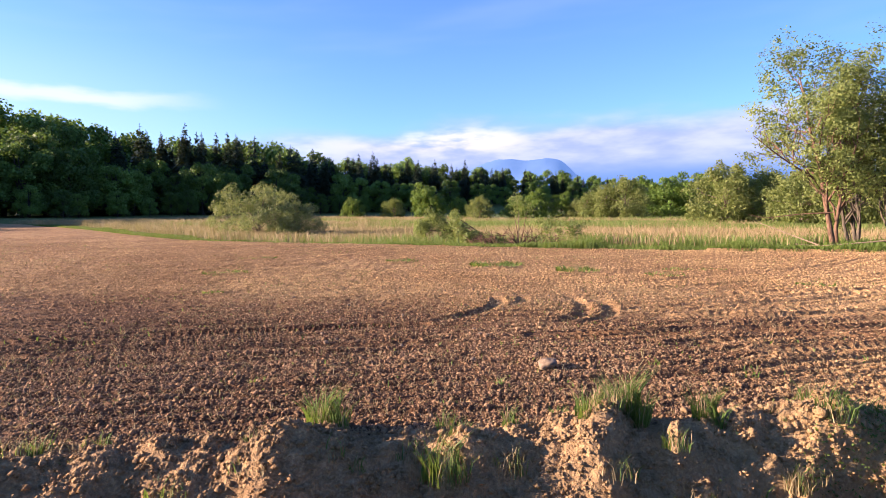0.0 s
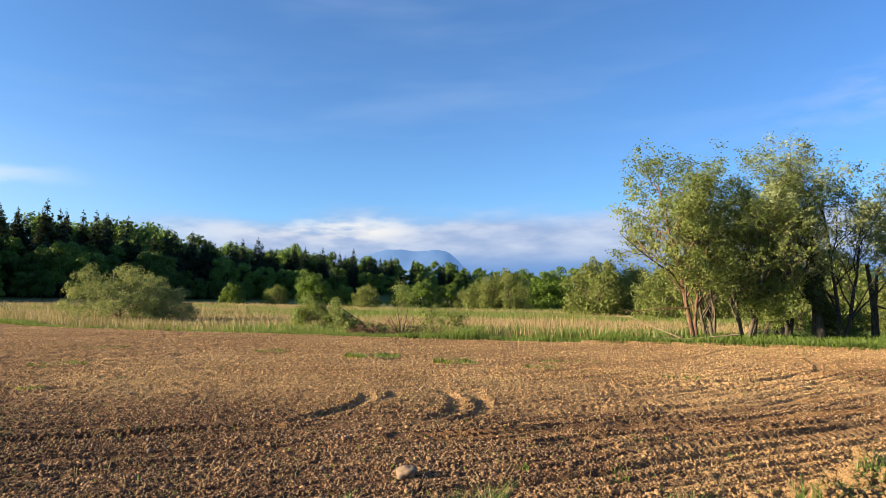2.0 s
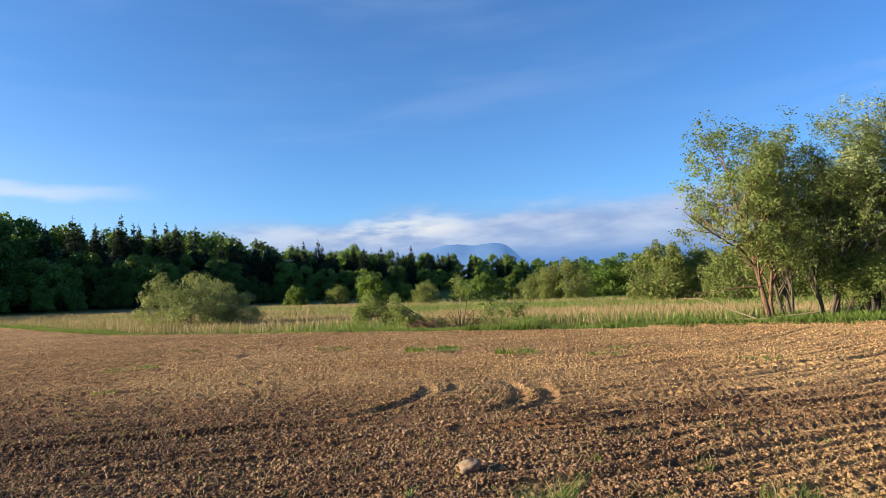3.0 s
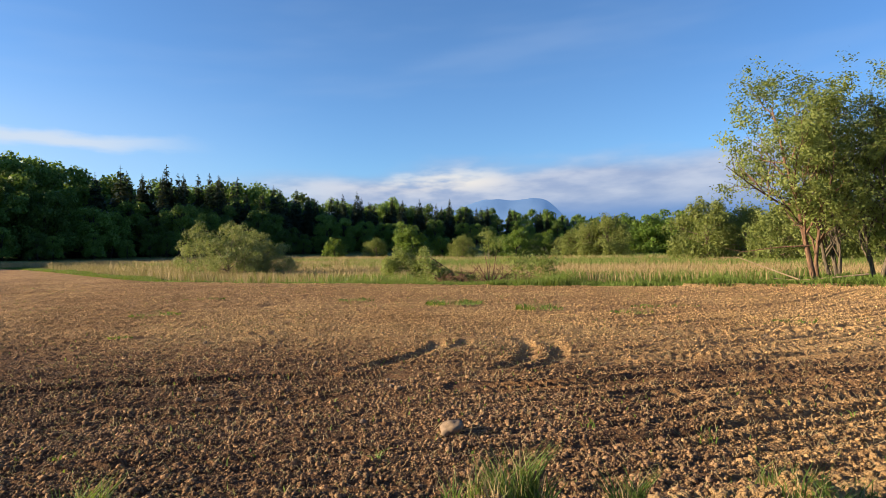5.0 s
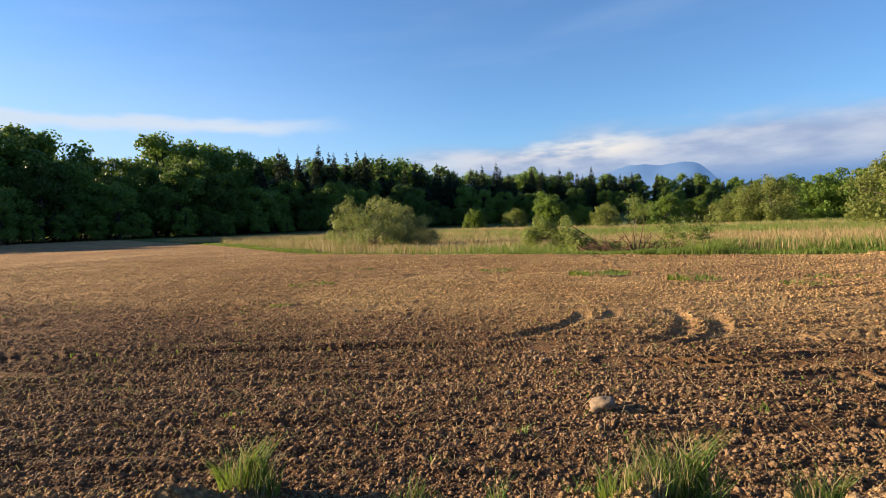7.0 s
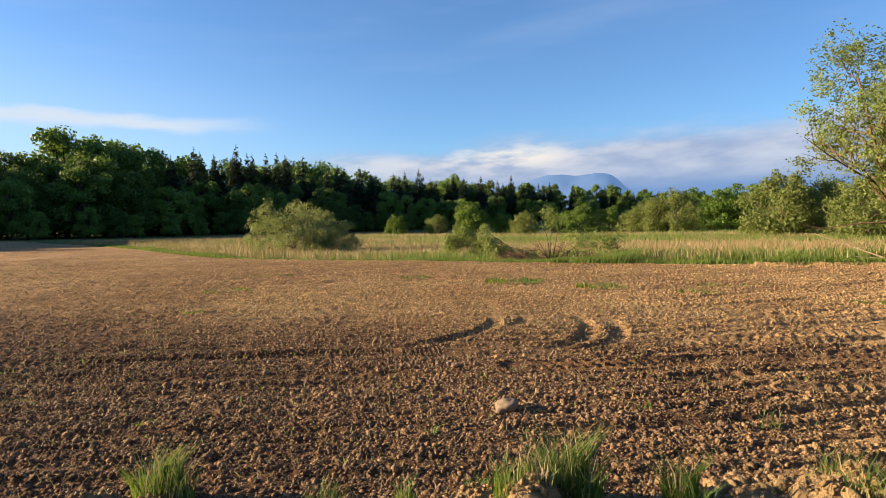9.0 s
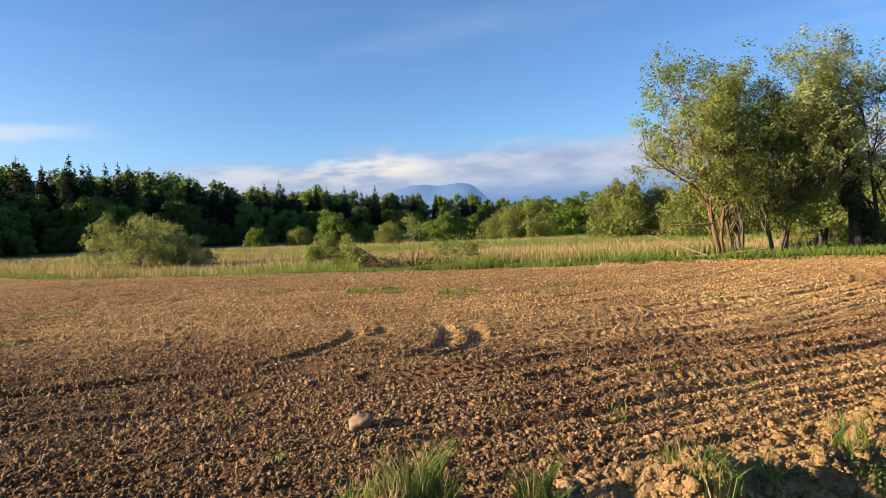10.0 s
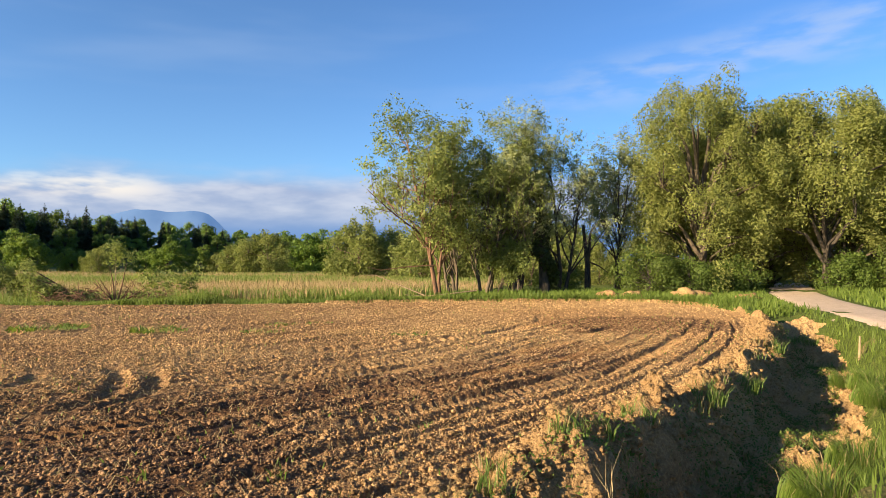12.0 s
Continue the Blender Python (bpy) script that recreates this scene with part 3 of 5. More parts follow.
class Wood:
    """Tapered limbs gathered into one mesh."""

    def __init__(self, sides=6):
        self.v, self.f, self.sides = [], [], sides

    def limb(self, pts, radii):
        n, s0 = self.sides, len(self.v)
        for k, (p, r) in enumerate(zip(pts, radii)):
            d = (pts[min(k + 1, len(pts) - 1)] - pts[max(k - 1, 0)])
            d = d.normalized() if d.length > 1e-6 else Vector((0, 0, 1))
            u = d.orthogonal().normalized()
            w = d.cross(u)
            for j in range(n):
                a = 2 * math.pi * j / n
                self.v.append(tuple(p + (u * math.cos(a) + w * math.sin(a)) * r))
            if k:
                for j in range(n):
                    a, b = s0 + (k - 1) * n + j, s0 + (k - 1) * n + (j + 1) % n
                    self.f.append((a, b, b + n, a + n))

    def mesh(self, name, mat):
        return mesh_of(name, self.v, np.array(self.f), mat, True)


def grow(wood, rnd, p, way, length, radius, level, twigs, up=0.15, wobble=0.25, kids=(5, 4, 4), spread=0.8, min_t=0.25, curl=0.0, thin=0.006):
    """A limb with its branches; the ends of the finest are kept in twigs."""
    segs = 6 if level == 0 else 4
    pts, d, radii = [p.copy()], way.normalized(), [radius]
    for k in range(segs):
        d = (d + Vector((rnd.gauss(0, wobble), rnd.gauss(0, wobble), rnd.gauss(0, wobble) * 0.5)) * (0.5 if level == 0 else 1.0) + Vector((0, 0, up - curl * k / segs))).normalized()
        pts.append(pts[-1] + d * length / segs)
        radii.append(radius * (1 - 0.8 * (k + 1) / segs))
    if radius > thin:
        wood.limb(pts, radii)
    if level >= len(kids):
        for a, b in zip(pts[1:], pts[2:]):
            twigs.append((a, b))
        return
    n = kids[level]
    for k in range(n):
        t = min_t + (1 - min_t) * (k + rnd.random()) / n
        i = min(segs - 1, int(t * segs))
        q = pts[i].lerp(pts[i + 1], t * segs - i)
        axis = (pts[i + 1] - pts[i]).normalized()
        o = axis.orthogonal().normalized()
        o.rotate(Matrix.Rotation(rnd.uniform(0, 6.283), 3, axis))
        s = spread * rnd.uniform(0.6, 1.2)
        grow(wood, rnd, q, axis * math.cos(s) + o * math.sin(s), length * rnd.uniform(0.38, 0.62) * (1.15 - 0.45 * t), radii[i] * 0.55, level + 1, twigs, up, wobble, kids, spread, 0.2, curl, thin)
    twigs.append((pts[-2], pts[-1]))


def turned_leaves(p, nor, size, aspect, rng):
    """Diamond leaves at points, square to the given directions."""
    a = np.cross(nor, rng.normal(size=p.shape))
    a /= np.linalg.norm(a, axis=1)[:, None] + 1e-9
    b = np.cross(nor, a)
    b /= np.linalg.norm(b, axis=1)[:, None] + 1e-9
    s = (size * rng.uniform(0.6, 1.3, len(p)))[:, None]
    return np.stack([p - a * s / 2, p + b * s * aspect / 2, p + a * s / 2, p - b * s * aspect / 2], 1).reshape(-1, 3)


def crown_mesh(name, twigs, count, size, aspect, mat, seed, scatter=0.22, droop=0.4, clump=2, bunch=9, spray=0.11):
    """Leaves in bunches along the twigs, each bunch turned outwards and up."""
    rng = np.random.default_rng(seed)
    a = np.array([t[0] for t in twigs])
    b = np.array([t[1] for t in twigs])
    weight = rng.uniform(0.1, 1.0, len(a)) ** clump
    n = count // bunch
    k = rng.choice(len(a), n, p=weight / weight.sum())
    mid = a[k] + (b - a)[k] * rng.uniform(0, 1.15, n)[:, None] + rng.normal(0, scatter, (n, 3))
    out = mid - a.mean(axis=0)
    out /= np.linalg.norm(out, axis=1)[:, None] + 1e-9
    out += rng.normal(0, 0.5, (n, 3)) + np.array([0, 0, 0.35])
    r = (spray * rng.uniform(0.55, 1.5, n))[:, None, None]
    p = (mid[:, None] + rng.normal(0, 1, (n, bunch, 3)) * r * np.array([1, 1, 0.6 + 0.4 * droop])).reshape(-1, 3)
    nor = (out[:, None] + rng.normal(0, 0.5, (n, bunch, 3))).reshape(-1, 3)
    return mesh_of(name, turned_leaves(p, nor, size, aspect, rng), np.arange(n * bunch * 4).reshape(-1, 4), mat)


def tree(name, label, category, seed, stems, height, leaves, leaf, aspect, bark, mat, group="", up=0.12, kids=(6, 5, 4), spread=0.75, scatter=0.2, droop=0.5, wobble=0.22, min_t=0.3, curl=0.0, sides=6, radius=0.013, thin=0.006, clump=2):
    """Stems: (x, y, lean x, lean y, share of the height)."""
    rnd = random.Random(seed)
    ob = thing(name, label, category, group)
    wood, twigs = Wood(sides), []
    for x, y, lx, ly, share in stems:
        grow(wood, rnd, Vector((x, y, -0.15)), Vector((lx, ly, 1)), height * share * 0.86, height * radius * share, 0, twigs, up, wobble, kids, spread, min_t, curl, thin)
    part("trunk", wood.mesh("trunk", bark), ob)
    part("crown", crown_mesh("crown", twigs, leaves, leaf, aspect, mat, seed + 5, scatter, droop, clump), ob)
    return ob


def clump_leaves(name, blobs, leaf, aspect, cover, mat, rng, tall=1.0, loose=0.66):
    """Leaves on the outsides of many overlapping clumps."""
    out = []
    for c, r in blobs:
        n = int(cover * 12.6 * r * r / (leaf * leaf * aspect * 0.5))
        d = rng.normal(size=(n, 3))
        d /= np.linalg.norm(d, axis=1)[:, None]
        d = d[d[:, 2] > rng.uniform(-1.1, 0.2, n)]
        n = len(d)
        p = np.array(c) + d * np.array([1, 1, tall]) * (r * (loose + (1.2 - loose) * rng.random(n) ** 0.7))[:, None]
        out.append(turned_leaves(p, d + rng.normal(0, 0.45, (n, 3)), leaf, aspect, rng))
    v = np.concatenate(out)
    return mesh_of(name, v, np.arange(len(v)).reshape(-1, 4), mat)


def broad(name, label, category, seed, height, width, low, count, r, leaf, aspect, cover, bark, mat, group="", tall=1.0, sides=5, lobes=0, swell=0.24):
    """A full-crowned tree or bush: a trunk, limbs to each clump, and the clumps."""
    rng = np.random.default_rng(seed)
    ob = thing(name, label, category, group)
    w, blobs = Wood(sides), []
    zc, zr = (height + low) / 2, (height - low) / 2
    w.limb([Vector((0, 0, -0.3)), Vector((0.02 * height, 0, zc * 0.5)), Vector((0, 0.02 * height, zc)), Vector((0, 0, height * 0.74 if lobes else height - r))], [height * 0.022, height * 0.017, height * 0.012, height * 0.004])
    domes = []
    for j in range(lobes):
        t, a = (j + 0.5) / lobes, 2.4 * j + rng.uniform(-0.4, 0.4)
        far = width / 2 * rng.uniform(0.45, 0.72) * math.sqrt(max(0.05, 1 - (1.5 * t - 0.55) ** 2))
        domes.append((np.array([far * math.cos(a), far * math.sin(a), low + (height - low) * (0.16 + 0.66 * t) + rng.uniform(-0.03, 0.03) * height]), width * swell * (1.12 - 0.35 * t) * rng.uniform(0.8, 1.15)))
    for at, wide in domes:
        h0 = max(0.0, min(at[2] * 0.55, zc) - 0.05 * height)
        bow = Vector((at[0] * 0.3, at[1] * 0.3, h0 + (at[2] - h0) * 0.62)) + Vector(rng.normal(0, 0.02 * height, 3))
        w.limb([Vector((0, 0, h0)), bow, Vector((at[0] * 0.72, at[1] * 0.72, h0 + (at[2] - h0) * 0.9)), Vector(at)], [height * 0.011, height * 0.008, height * 0.0055, height * 0.003])
    for k in range(count):
        d = rng.normal(size=3)
        d /= np.linalg.norm(d)
        u = rng.uniform(0.35, 1.06)
        rr = r * rng.uniform(0.6, 1.3)
        if lobes:
            at, wide = domes[k % lobes]
            d[2] = abs(d[2]) if rng.random() < 0.7 else d[2]
            c = tuple(at + d * wide * rng.uniform(0.45, 0.95) * np.array([1, 1, tall]))
        else:
            c = (d[0] * (width / 2 - rr * 0.8) * u, d[1] * (width / 2 - rr * 0.8) * u, zc + d[2] * (zr - rr * 0.8) * u)
        blobs.append((c, rr))
        if lobes:
            if k % 3 == 0:
                root = Vector(at)
                w.limb([root, root.lerp(Vector(c), 0.5) + Vector((0, 0, 0.03 * height)), Vector(c)], [height * 0.0028, height * 0.002, height * 0.0008])
            continue
        h0 = max(0.0, min(c[2] * 0.75, zc) - 0.1 * height)
        w.limb([Vector((0, 0, h0)), Vector((c[0] * 0.5, c[1] * 0.5, (h0 + c[2]) / 2 + 0.02 * height)), Vector(c)], [height * 0.008, height * 0.006, height * 0.002])
    part("trunk", w.mesh("trunk", bark), ob)
    part("crown", clump_leaves("crown", blobs, leaf, aspect, cover, mat, rng, tall), ob)
    return ob


def place(ob, x, y, scale=1.0, turn=0.0, sink=0.0, squash=1.0):
    ob.matrix_basis = Matrix.LocRotScale((x, y, ground_z(x, y) - sink), Euler((0, 0, radians(turn))), (scale, scale, scale * squash))
    return ob


def again(ob, x, y, scale=1.0, turn=0.0, label="", squash=1.0):
    c = copy_thing(ob, Matrix())
    place(c, x, y, scale, turn, 0.0, squash)
    return tagged(c, label) if label else c


# ---------------------------------------------------------------- the grove at the field's corner
GROVE = "willows at the field corner"
first = tree("willow_tree", "slender willow with a broken reddish trunk at the field edge", "tree", 11, [(0, 0, -0.06, 0, 1.0), (0.2, 0.3, 0.1, 0.05, 0.72)], 8.0, 30000, 0.112, 0.52, BARK_RED, WILLOW, GROVE, 0.06, (14, 6, 4), 0.85, 0.13, 0.5, 0.2, 0.16, thin=0.0065, clump=4, radius=0.013)
place(first, 9.6, 26.6, 1.03)
tall = tree("willow_tree", "tall narrow willow with several pale stems", "tree", 23, [(0, 0, 0.03, 0, 1.0), (0.3, 0.1, 0.16, 0.1, 0.92), (-0.2, 0.2, -0.12, 0, 0.9), (0.5, -0.4, 0.14, -0.1, 0.36)], 8.6, 23000, 0.125, 0.52, BARK_GREY, WILLOW, GROVE, 0.10, (12, 6, 4), 0.58, 0.13, 0.5, 0.2, 0.1, thin=0.0065, clump=4)
place(tall, 12.0, 27.2, 0.78)
grey = tree("willow_tree", "grey-green willow with dark leaning stems", "tree", 37, [(0, 0, 0.08, 0, 1.0), (0.25, -0.1, 0.3, 0.1, 0.9), (-0.3, 0.1, -0.2, 0, 0.85)], 8.4, 21000, 0.125, 0.5, BARK_DARK, SILVER, GROVE, 0.08, (12, 6, 4), 0.66, 0.13, 0.5, 0.2, 0.1, thin=0.0065, clump=5)
place(grey, 15.9, 27.8, 0.92)
again(tall, 10.9, 28.2, 0.75, 130)
again(tall, 13.4, 27.7, 0.79, 250)
again(grey, 14.4, 29.0, 0.92, 100)
sparse = tree("willow_tree", "thin dark willow with bare lower stems beyond the grove", "tree", 41, [(0, 0, -0.05, 0, 1.0), (0.3, 0.2, 0.22, 0, 0.8)], 8.6, 8500, 0.125, 0.5, BARK_DARK, BUSH, GROVE, 0.08, (12, 5, 3), 0.5, 0.12, 0.5, 0.2, 0.3, thin=0.0065, clump=3)
place(sparse, 20.4, 29.8, 0.84)
again(sparse, 22.6, 33.0, 0.86, 130)


def ivy_stump(x, y):
    """A leaning old trunk wrapped in dark ivy."""
    ob = place(thing("ivy_trunk", "old trunk wrapped in a dark coat of ivy", "tree trunk"), x, y)
    w = Wood(7)
    w.limb([Vector((0, 0, -0.2)), Vector((-0.05, 0, 1.5)), Vector((-0.2, 0, 3.2)), Vector((-0.25, 0, 5.0))], [0.28, 0.22, 0.17, 0.08])
    part("trunk", w.mesh("trunk", BARK_DARK), ob)
    rng = np.random.default_rng(3)
    n = 2400
    t = rng.uniform(0, 1, n) ** 1.2
    a = rng.uniform(0, 6.283, n)
    r = (0.30 + 0.16 * np.sin(t * 9 + a)) * rng.uniform(0.6, 1.2, n)
    pts = np.stack([r * np.cos(a) - 0.25 * t + 0.25 * (1 - t), r * np.sin(a), 0.05 + t * 3.6], 1)
    part("ivy", mesh_of("ivy", leaves_arrays(pts, 0.16, 0.8, rng, 0.5), np.arange(n * 4).reshape(-1, 4), IVY), ob)


ivy_stump(14.9, 27.2)


def dead_trunk(x, y):
    ob = place(thing("dead_trunk", "dark forked dead trunk with a broken top", "tree trunk"), x, y)
    w = Wood(7)
    w.limb([Vector((0, 0, -0.2)), Vector((0.02, 0, 1.2)), Vector((-0.08, 0, 2.2)), Vector((-0.22, 0, 3.3))], [0.17, 0.14, 0.10, 0.07])
    w.limb([Vector((0.0, 0, 1.4)), Vector((0.14, 0, 2.2)), Vector((0.16, 0, 2.8)), Vector((0.34, 0, 3.3))], [0.10, 0.08, 0.06, 0.02])
    w.limb([Vector((0.0, 0, 1.5)), Vector((0.6, -0.1, 1.25)), Vector((1.2, -0.2, 0.8))], [0.05, 0.03, 0.01])
    part("trunk", w.mesh("trunk", BARK_DARK), ob)


dead_trunk(17.9, 28.6)

# the tall willows by the track
BY_ROAD = "willows beside the track"
big = broad("willow_tree", "large full willow with olive foliage beside the track", "tree", 51, 11.6, 9.0, -0.6, 480, 0.40, 0.13, 0.44, 0.42, BARK_GREY, OSIER, BY_ROAD, 1.5, 6, lobes=24, swell=0.17)
place(big, 22.9, 26.6, 0.96)
again(big, 31.8, 26.2, 0.9, 107)
again(big, 34.2, 22.4, 0.88, 174)
rear = broad("willow_tree", "tall willow with olive foliage behind the track", "tree", 53, 11.2, 8.6, -0.6, 280, 0.52, 0.22, 0.46, 0.42, BARK_GREY, OSIER, BY_ROAD, 1.45, 5, lobes=20, swell=0.18)
place(rear, 26.0, 30.5, 0.92)
for k, (x, y, s) in enumerate([(29.8, 34.0, 0.95), (37.5, 29.0, 1.0), (35.5, 37.0, 1.05), (40.0, 22.0, 0.95), (33.0, 32.5, 0.95), (28.3, 29.4, 1.0)]):
    again(rear, x, y, s, 67 * k + 40)

arch = broad("willow_tree", "willow arching over the track with a high crown", "tree", 55, 10.4, 8.0, 1.2, 360, 0.42, 0.14, 0.44, 0.42, BARK_DARK, OSIER, BY_ROAD, 1.4, 6, lobes=20, swell=0.18)
place(arch, 28.9, 25.0)

# bushes
bush = broad("bush", "broad grey-green willow bush among dry reeds", "bush", 61, 4.6, 10.4, -2.6, 330, 0.36, 0.17, 0.4, 0.42, BARK, BUSH, "", 1.2, lobes=22, swell=0.17)
place(bush, -26.3, 42.9, 0.92, 0, 0, 0.92)
again(bush, -23.6, 43.9, 0.55, 90, "low grey-green willow bush among dry reeds")
shrub = broad("shrub", "dense green shrub under the trees", "shrub", 63, 2.4, 4.2, -0.7, 52, 0.42, 0.115, 0.6, 0.42, BARK_DARK, SHRUB, "shrubs by the track")
place(shrub, 19.6, 26.0)
for k, (x, y, s) in enumerate([(21.2, 25.2, 0.8), (17.6, 31, 0.8), (24.4, 26.2, 0.8), (29.6, 24.6, 0.9), (31.2, 22.6, 1.0), (33.0, 20.2, 0.9), (23.0, 29.8, 1.0), (35.5, 18.5, 1.0), (28.0, 31.5, 1.1)]):
    again(shrub, x, y, s, 71 * k)

# round willows and woods beyond the marsh
round_willow = broad("round_willow", "rounded olive willow beyond the marsh", "tree", 71, 7.6, 10.5, -3.2, 240, 0.6, 0.3, 0.5, 0.42, BARK, MARSH_WILLOW, "trees beyond the marsh", 1.2, lobes=18, swell=0.18)
place(round_willow, 3.4, 106)
leafy = broad("broadleaf_tree", "fresh green broadleaf tree beyond the marsh", "tree", 83, 8.6, 10.5, -3.0, 180, 0.72, 0.36, 0.7, 0.5, BARK_DARK, FRESH, "trees beyond the marsh", 1.0, lobes=14, swell=0.2)
place(leafy, 11.5, 118)
for k, (x, y, s, who) in enumerate([(-0.5, 109, 0.8, 0), (16, 120, 1.0, 1), (20.5, 117, 0.95, 1), (7.8, 120, 0.95, 1), (13.8, 75.5, 1.0, 0), (18.2, 77, 0.9, 0), (18.6, 64, 0.80, 0), (21.6, 66, 0.92, 0), (25, 63, 0.8, 0), (-8, 116, 0.62, 1), (-13, 114, 0.7, 1), (-22, 108, 0.62, 0), (-33, 112, 0.85, 1), (25, 124, 0.9, 1), (29, 66, 0.9, 0), (33, 60, 0.9, 0), (23, 46, 0.42, 0), (29, 46, 0.5, 0), (36, 50, 0.6, 0), (44, 46, 0.9, 0), (52, 44, 1.0, 0), (50, 34, 1.1, 0), (-27, 113, 0.5, 1), (-5, 114, 0.5, 0), (-3, 119, 0.6, 1), (2, 122, 0.7, 0), (14, 124, 0.8, 0), (22, 122, 0.85, 1), (-17, 118, 0.55, 1), (-40, 112, 0.55, 0), (-47, 108, 0.5, 1), (31, 125, 0.9, 1), (38, 122, 0.9, 0)]):
    again((round_willow, leafy)[who], x, y, s, k * 77)

# the wood along the far side
shade_oak = broad("forest_tree", "dark broadleaf tree deep in the wood", "tree", 93, 15.4, 12.0, -2.0, 70, 1.4, 0.7, 0.75, 0.5, BARK_DARK, FOREST, "trees of the wood", 1.0, 4, lobes=9, swell=0.22)
oak = broad("forest_tree", "dark broadleaf tree at the edge of the wood", "tree", 91, 15.4, 12.0, -2.0, 110, 1.15, 0.46, 0.75, 0.5, BARK_DARK, FOREST, "trees of the wood", 0.95, 3, lobes=11, swell=0.21)


def spruce(seed):
    rng = np.random.default_rng(seed)
    ob = thing("spruce", "tall dark spruce standing in the wood", "tree", "trees of the wood")
    h = 17.0
    w = Wood(5)
    w.limb([Vector((0, 0, -0.3)), Vector((0, 0, h * 0.5)), Vector((0, 0, h))], [0.22, 0.13, 0.02])
    part("trunk", w.mesh("trunk", BARK_DARK), ob)
    n = 2200
    t = 1 - np.sqrt(rng.uniform(0.0, 0.94, n))
    r = ((1 - t) ** 0.8 * 3.9 + 0.05) * np.sqrt(rng.uniform(0.1, 1.0, n)) * (0.9 + 0.16 * np.cos(t * 60))
    a = rng.uniform(0, 6.283, n)
    out = np.stack([np.cos(a), np.sin(a), rng.uniform(-0.9, 0.0, n)], 1)
    side = np.stack([-np.sin(a), np.cos(a), rng.uniform(-0.7, 0.7, n)], 1)
    p = np.stack([r * np.cos(a), r * np.sin(a), t * h - r * 0.3], 1)
    s = ((0.3 + 0.75 * (1 - t)) * rng.uniform(0.7, 1.3, n))[:, None]
    v = np.stack([p - out * s * 0.5, p + side * s * 0.5, p + out * s * 0.6, p - side * s * 0.5], 1).reshape(-1, 3)
    part("crown", mesh_of("crown", v, np.arange(n * 4).reshape(-1, 4), SPRUCE), ob)
    return ob


conifer = spruce(5)
# skyline of the wood: degrees from +Y, degrees above level, metres away, share of spruces
SKYLINE = [(-104, 7.2, 135, 0), (-80, 7.8, 132, 0), (-67, 8.4, 122, 0), (-63.5, 8.8, 122, 0), (-61, 8.8, 122, 0), (-58, 7.8, 128, 0), (-54, 7.2, 132, 0), (-50, 8.7, 138, 0), (-46, 7.3, 142, 0.1), (-42, 7.3, 150, 0.5), (-36, 6.9, 158, 0.7),
           (-30, 6.2, 168, 0.4), (-27, 5.4, 178, 0.7), (-21, 4.9, 190, 0.8), (-14, 4.3, 205, 0.7), (-6, 3.6, 225, 0.5), (0, 2.8, 245, 0.2), (6, 2.1, 260, 0), (14, 2.4, 265, 0), (30, 3.0, 240, 0)]
rnd = random.Random(4)
used = [False, False, False]


def plant(who, x, y, h):
    ob, full = ((oak, 14.2), (conifer, 17.0), (shade_oak, 14.2))[who]
    s = h / full
    if used[who]:
        return again(ob, x, y, s * rnd.uniform(0.95, 1.05), rnd.uniform(0, 360), "", rnd.uniform(0.95, 1.08))
    used[who] = True
    return place(ob, x, y, s)


a = -104.0
while a < 30:
    i = max(k for k in range(len(SKYLINE) - 1) if SKYLINE[k][0] <= a)
    p, q = SKYLINE[i], SKYLINE[i + 1]
    t = (a - p[0]) / (q[0] - p[0])
    e, d, share = [p[k] + (q[k] - p[k]) * t for k in (1, 2, 3)]
    for row in range(6 if -78 < a < -32 else 5 if -32 < a < 4 else 4 if a > -68 else 1):
        for twin in range(4 if share > 0.3 and 1 < row < 4 else 1):
            dd = d + (-5, 4, 13, 24, 46, 72)[row] + rnd.uniform(-3, 3)
            az = radians(a + rnd.uniform(-1.0, 1.0))
            x, y = dd * math.sin(az), dd * math.cos(az)
            top = math.tan(radians(e)) * dd + 1.55 - ground_z(x, y)
            who = 1 if row > 1 and rnd.random() < share * 1.1 else 0
            if row > 3 or a < -68 or (a > -32 and row == 3):
                who = 2
            if twin and who != 1:
                continue
            h = top * (rnd.uniform(0.86, 1.05) if who == 1 else (rnd.uniform(0.25, 0.42), rnd.uniform(0.5, 0.8), rnd.uniform(0.70, 0.96), rnd.uniform(0.82, 1.06), rnd.uniform(0.70, 0.82), rnd.uniform(0.68, 0.8))[row])
            if share > 0.3 and who != 1:
                h *= 0.86
            if a < -68 and row == 0:
                h = top * 1.08
            if a > -46 and who == 2:
                h = top * rnd.uniform(0.80, 0.95)
            plant(who, x, y, max(2.5, h))
    a += 360 / (2 * math.pi * d) * (5.6 if a > -68 else 8)


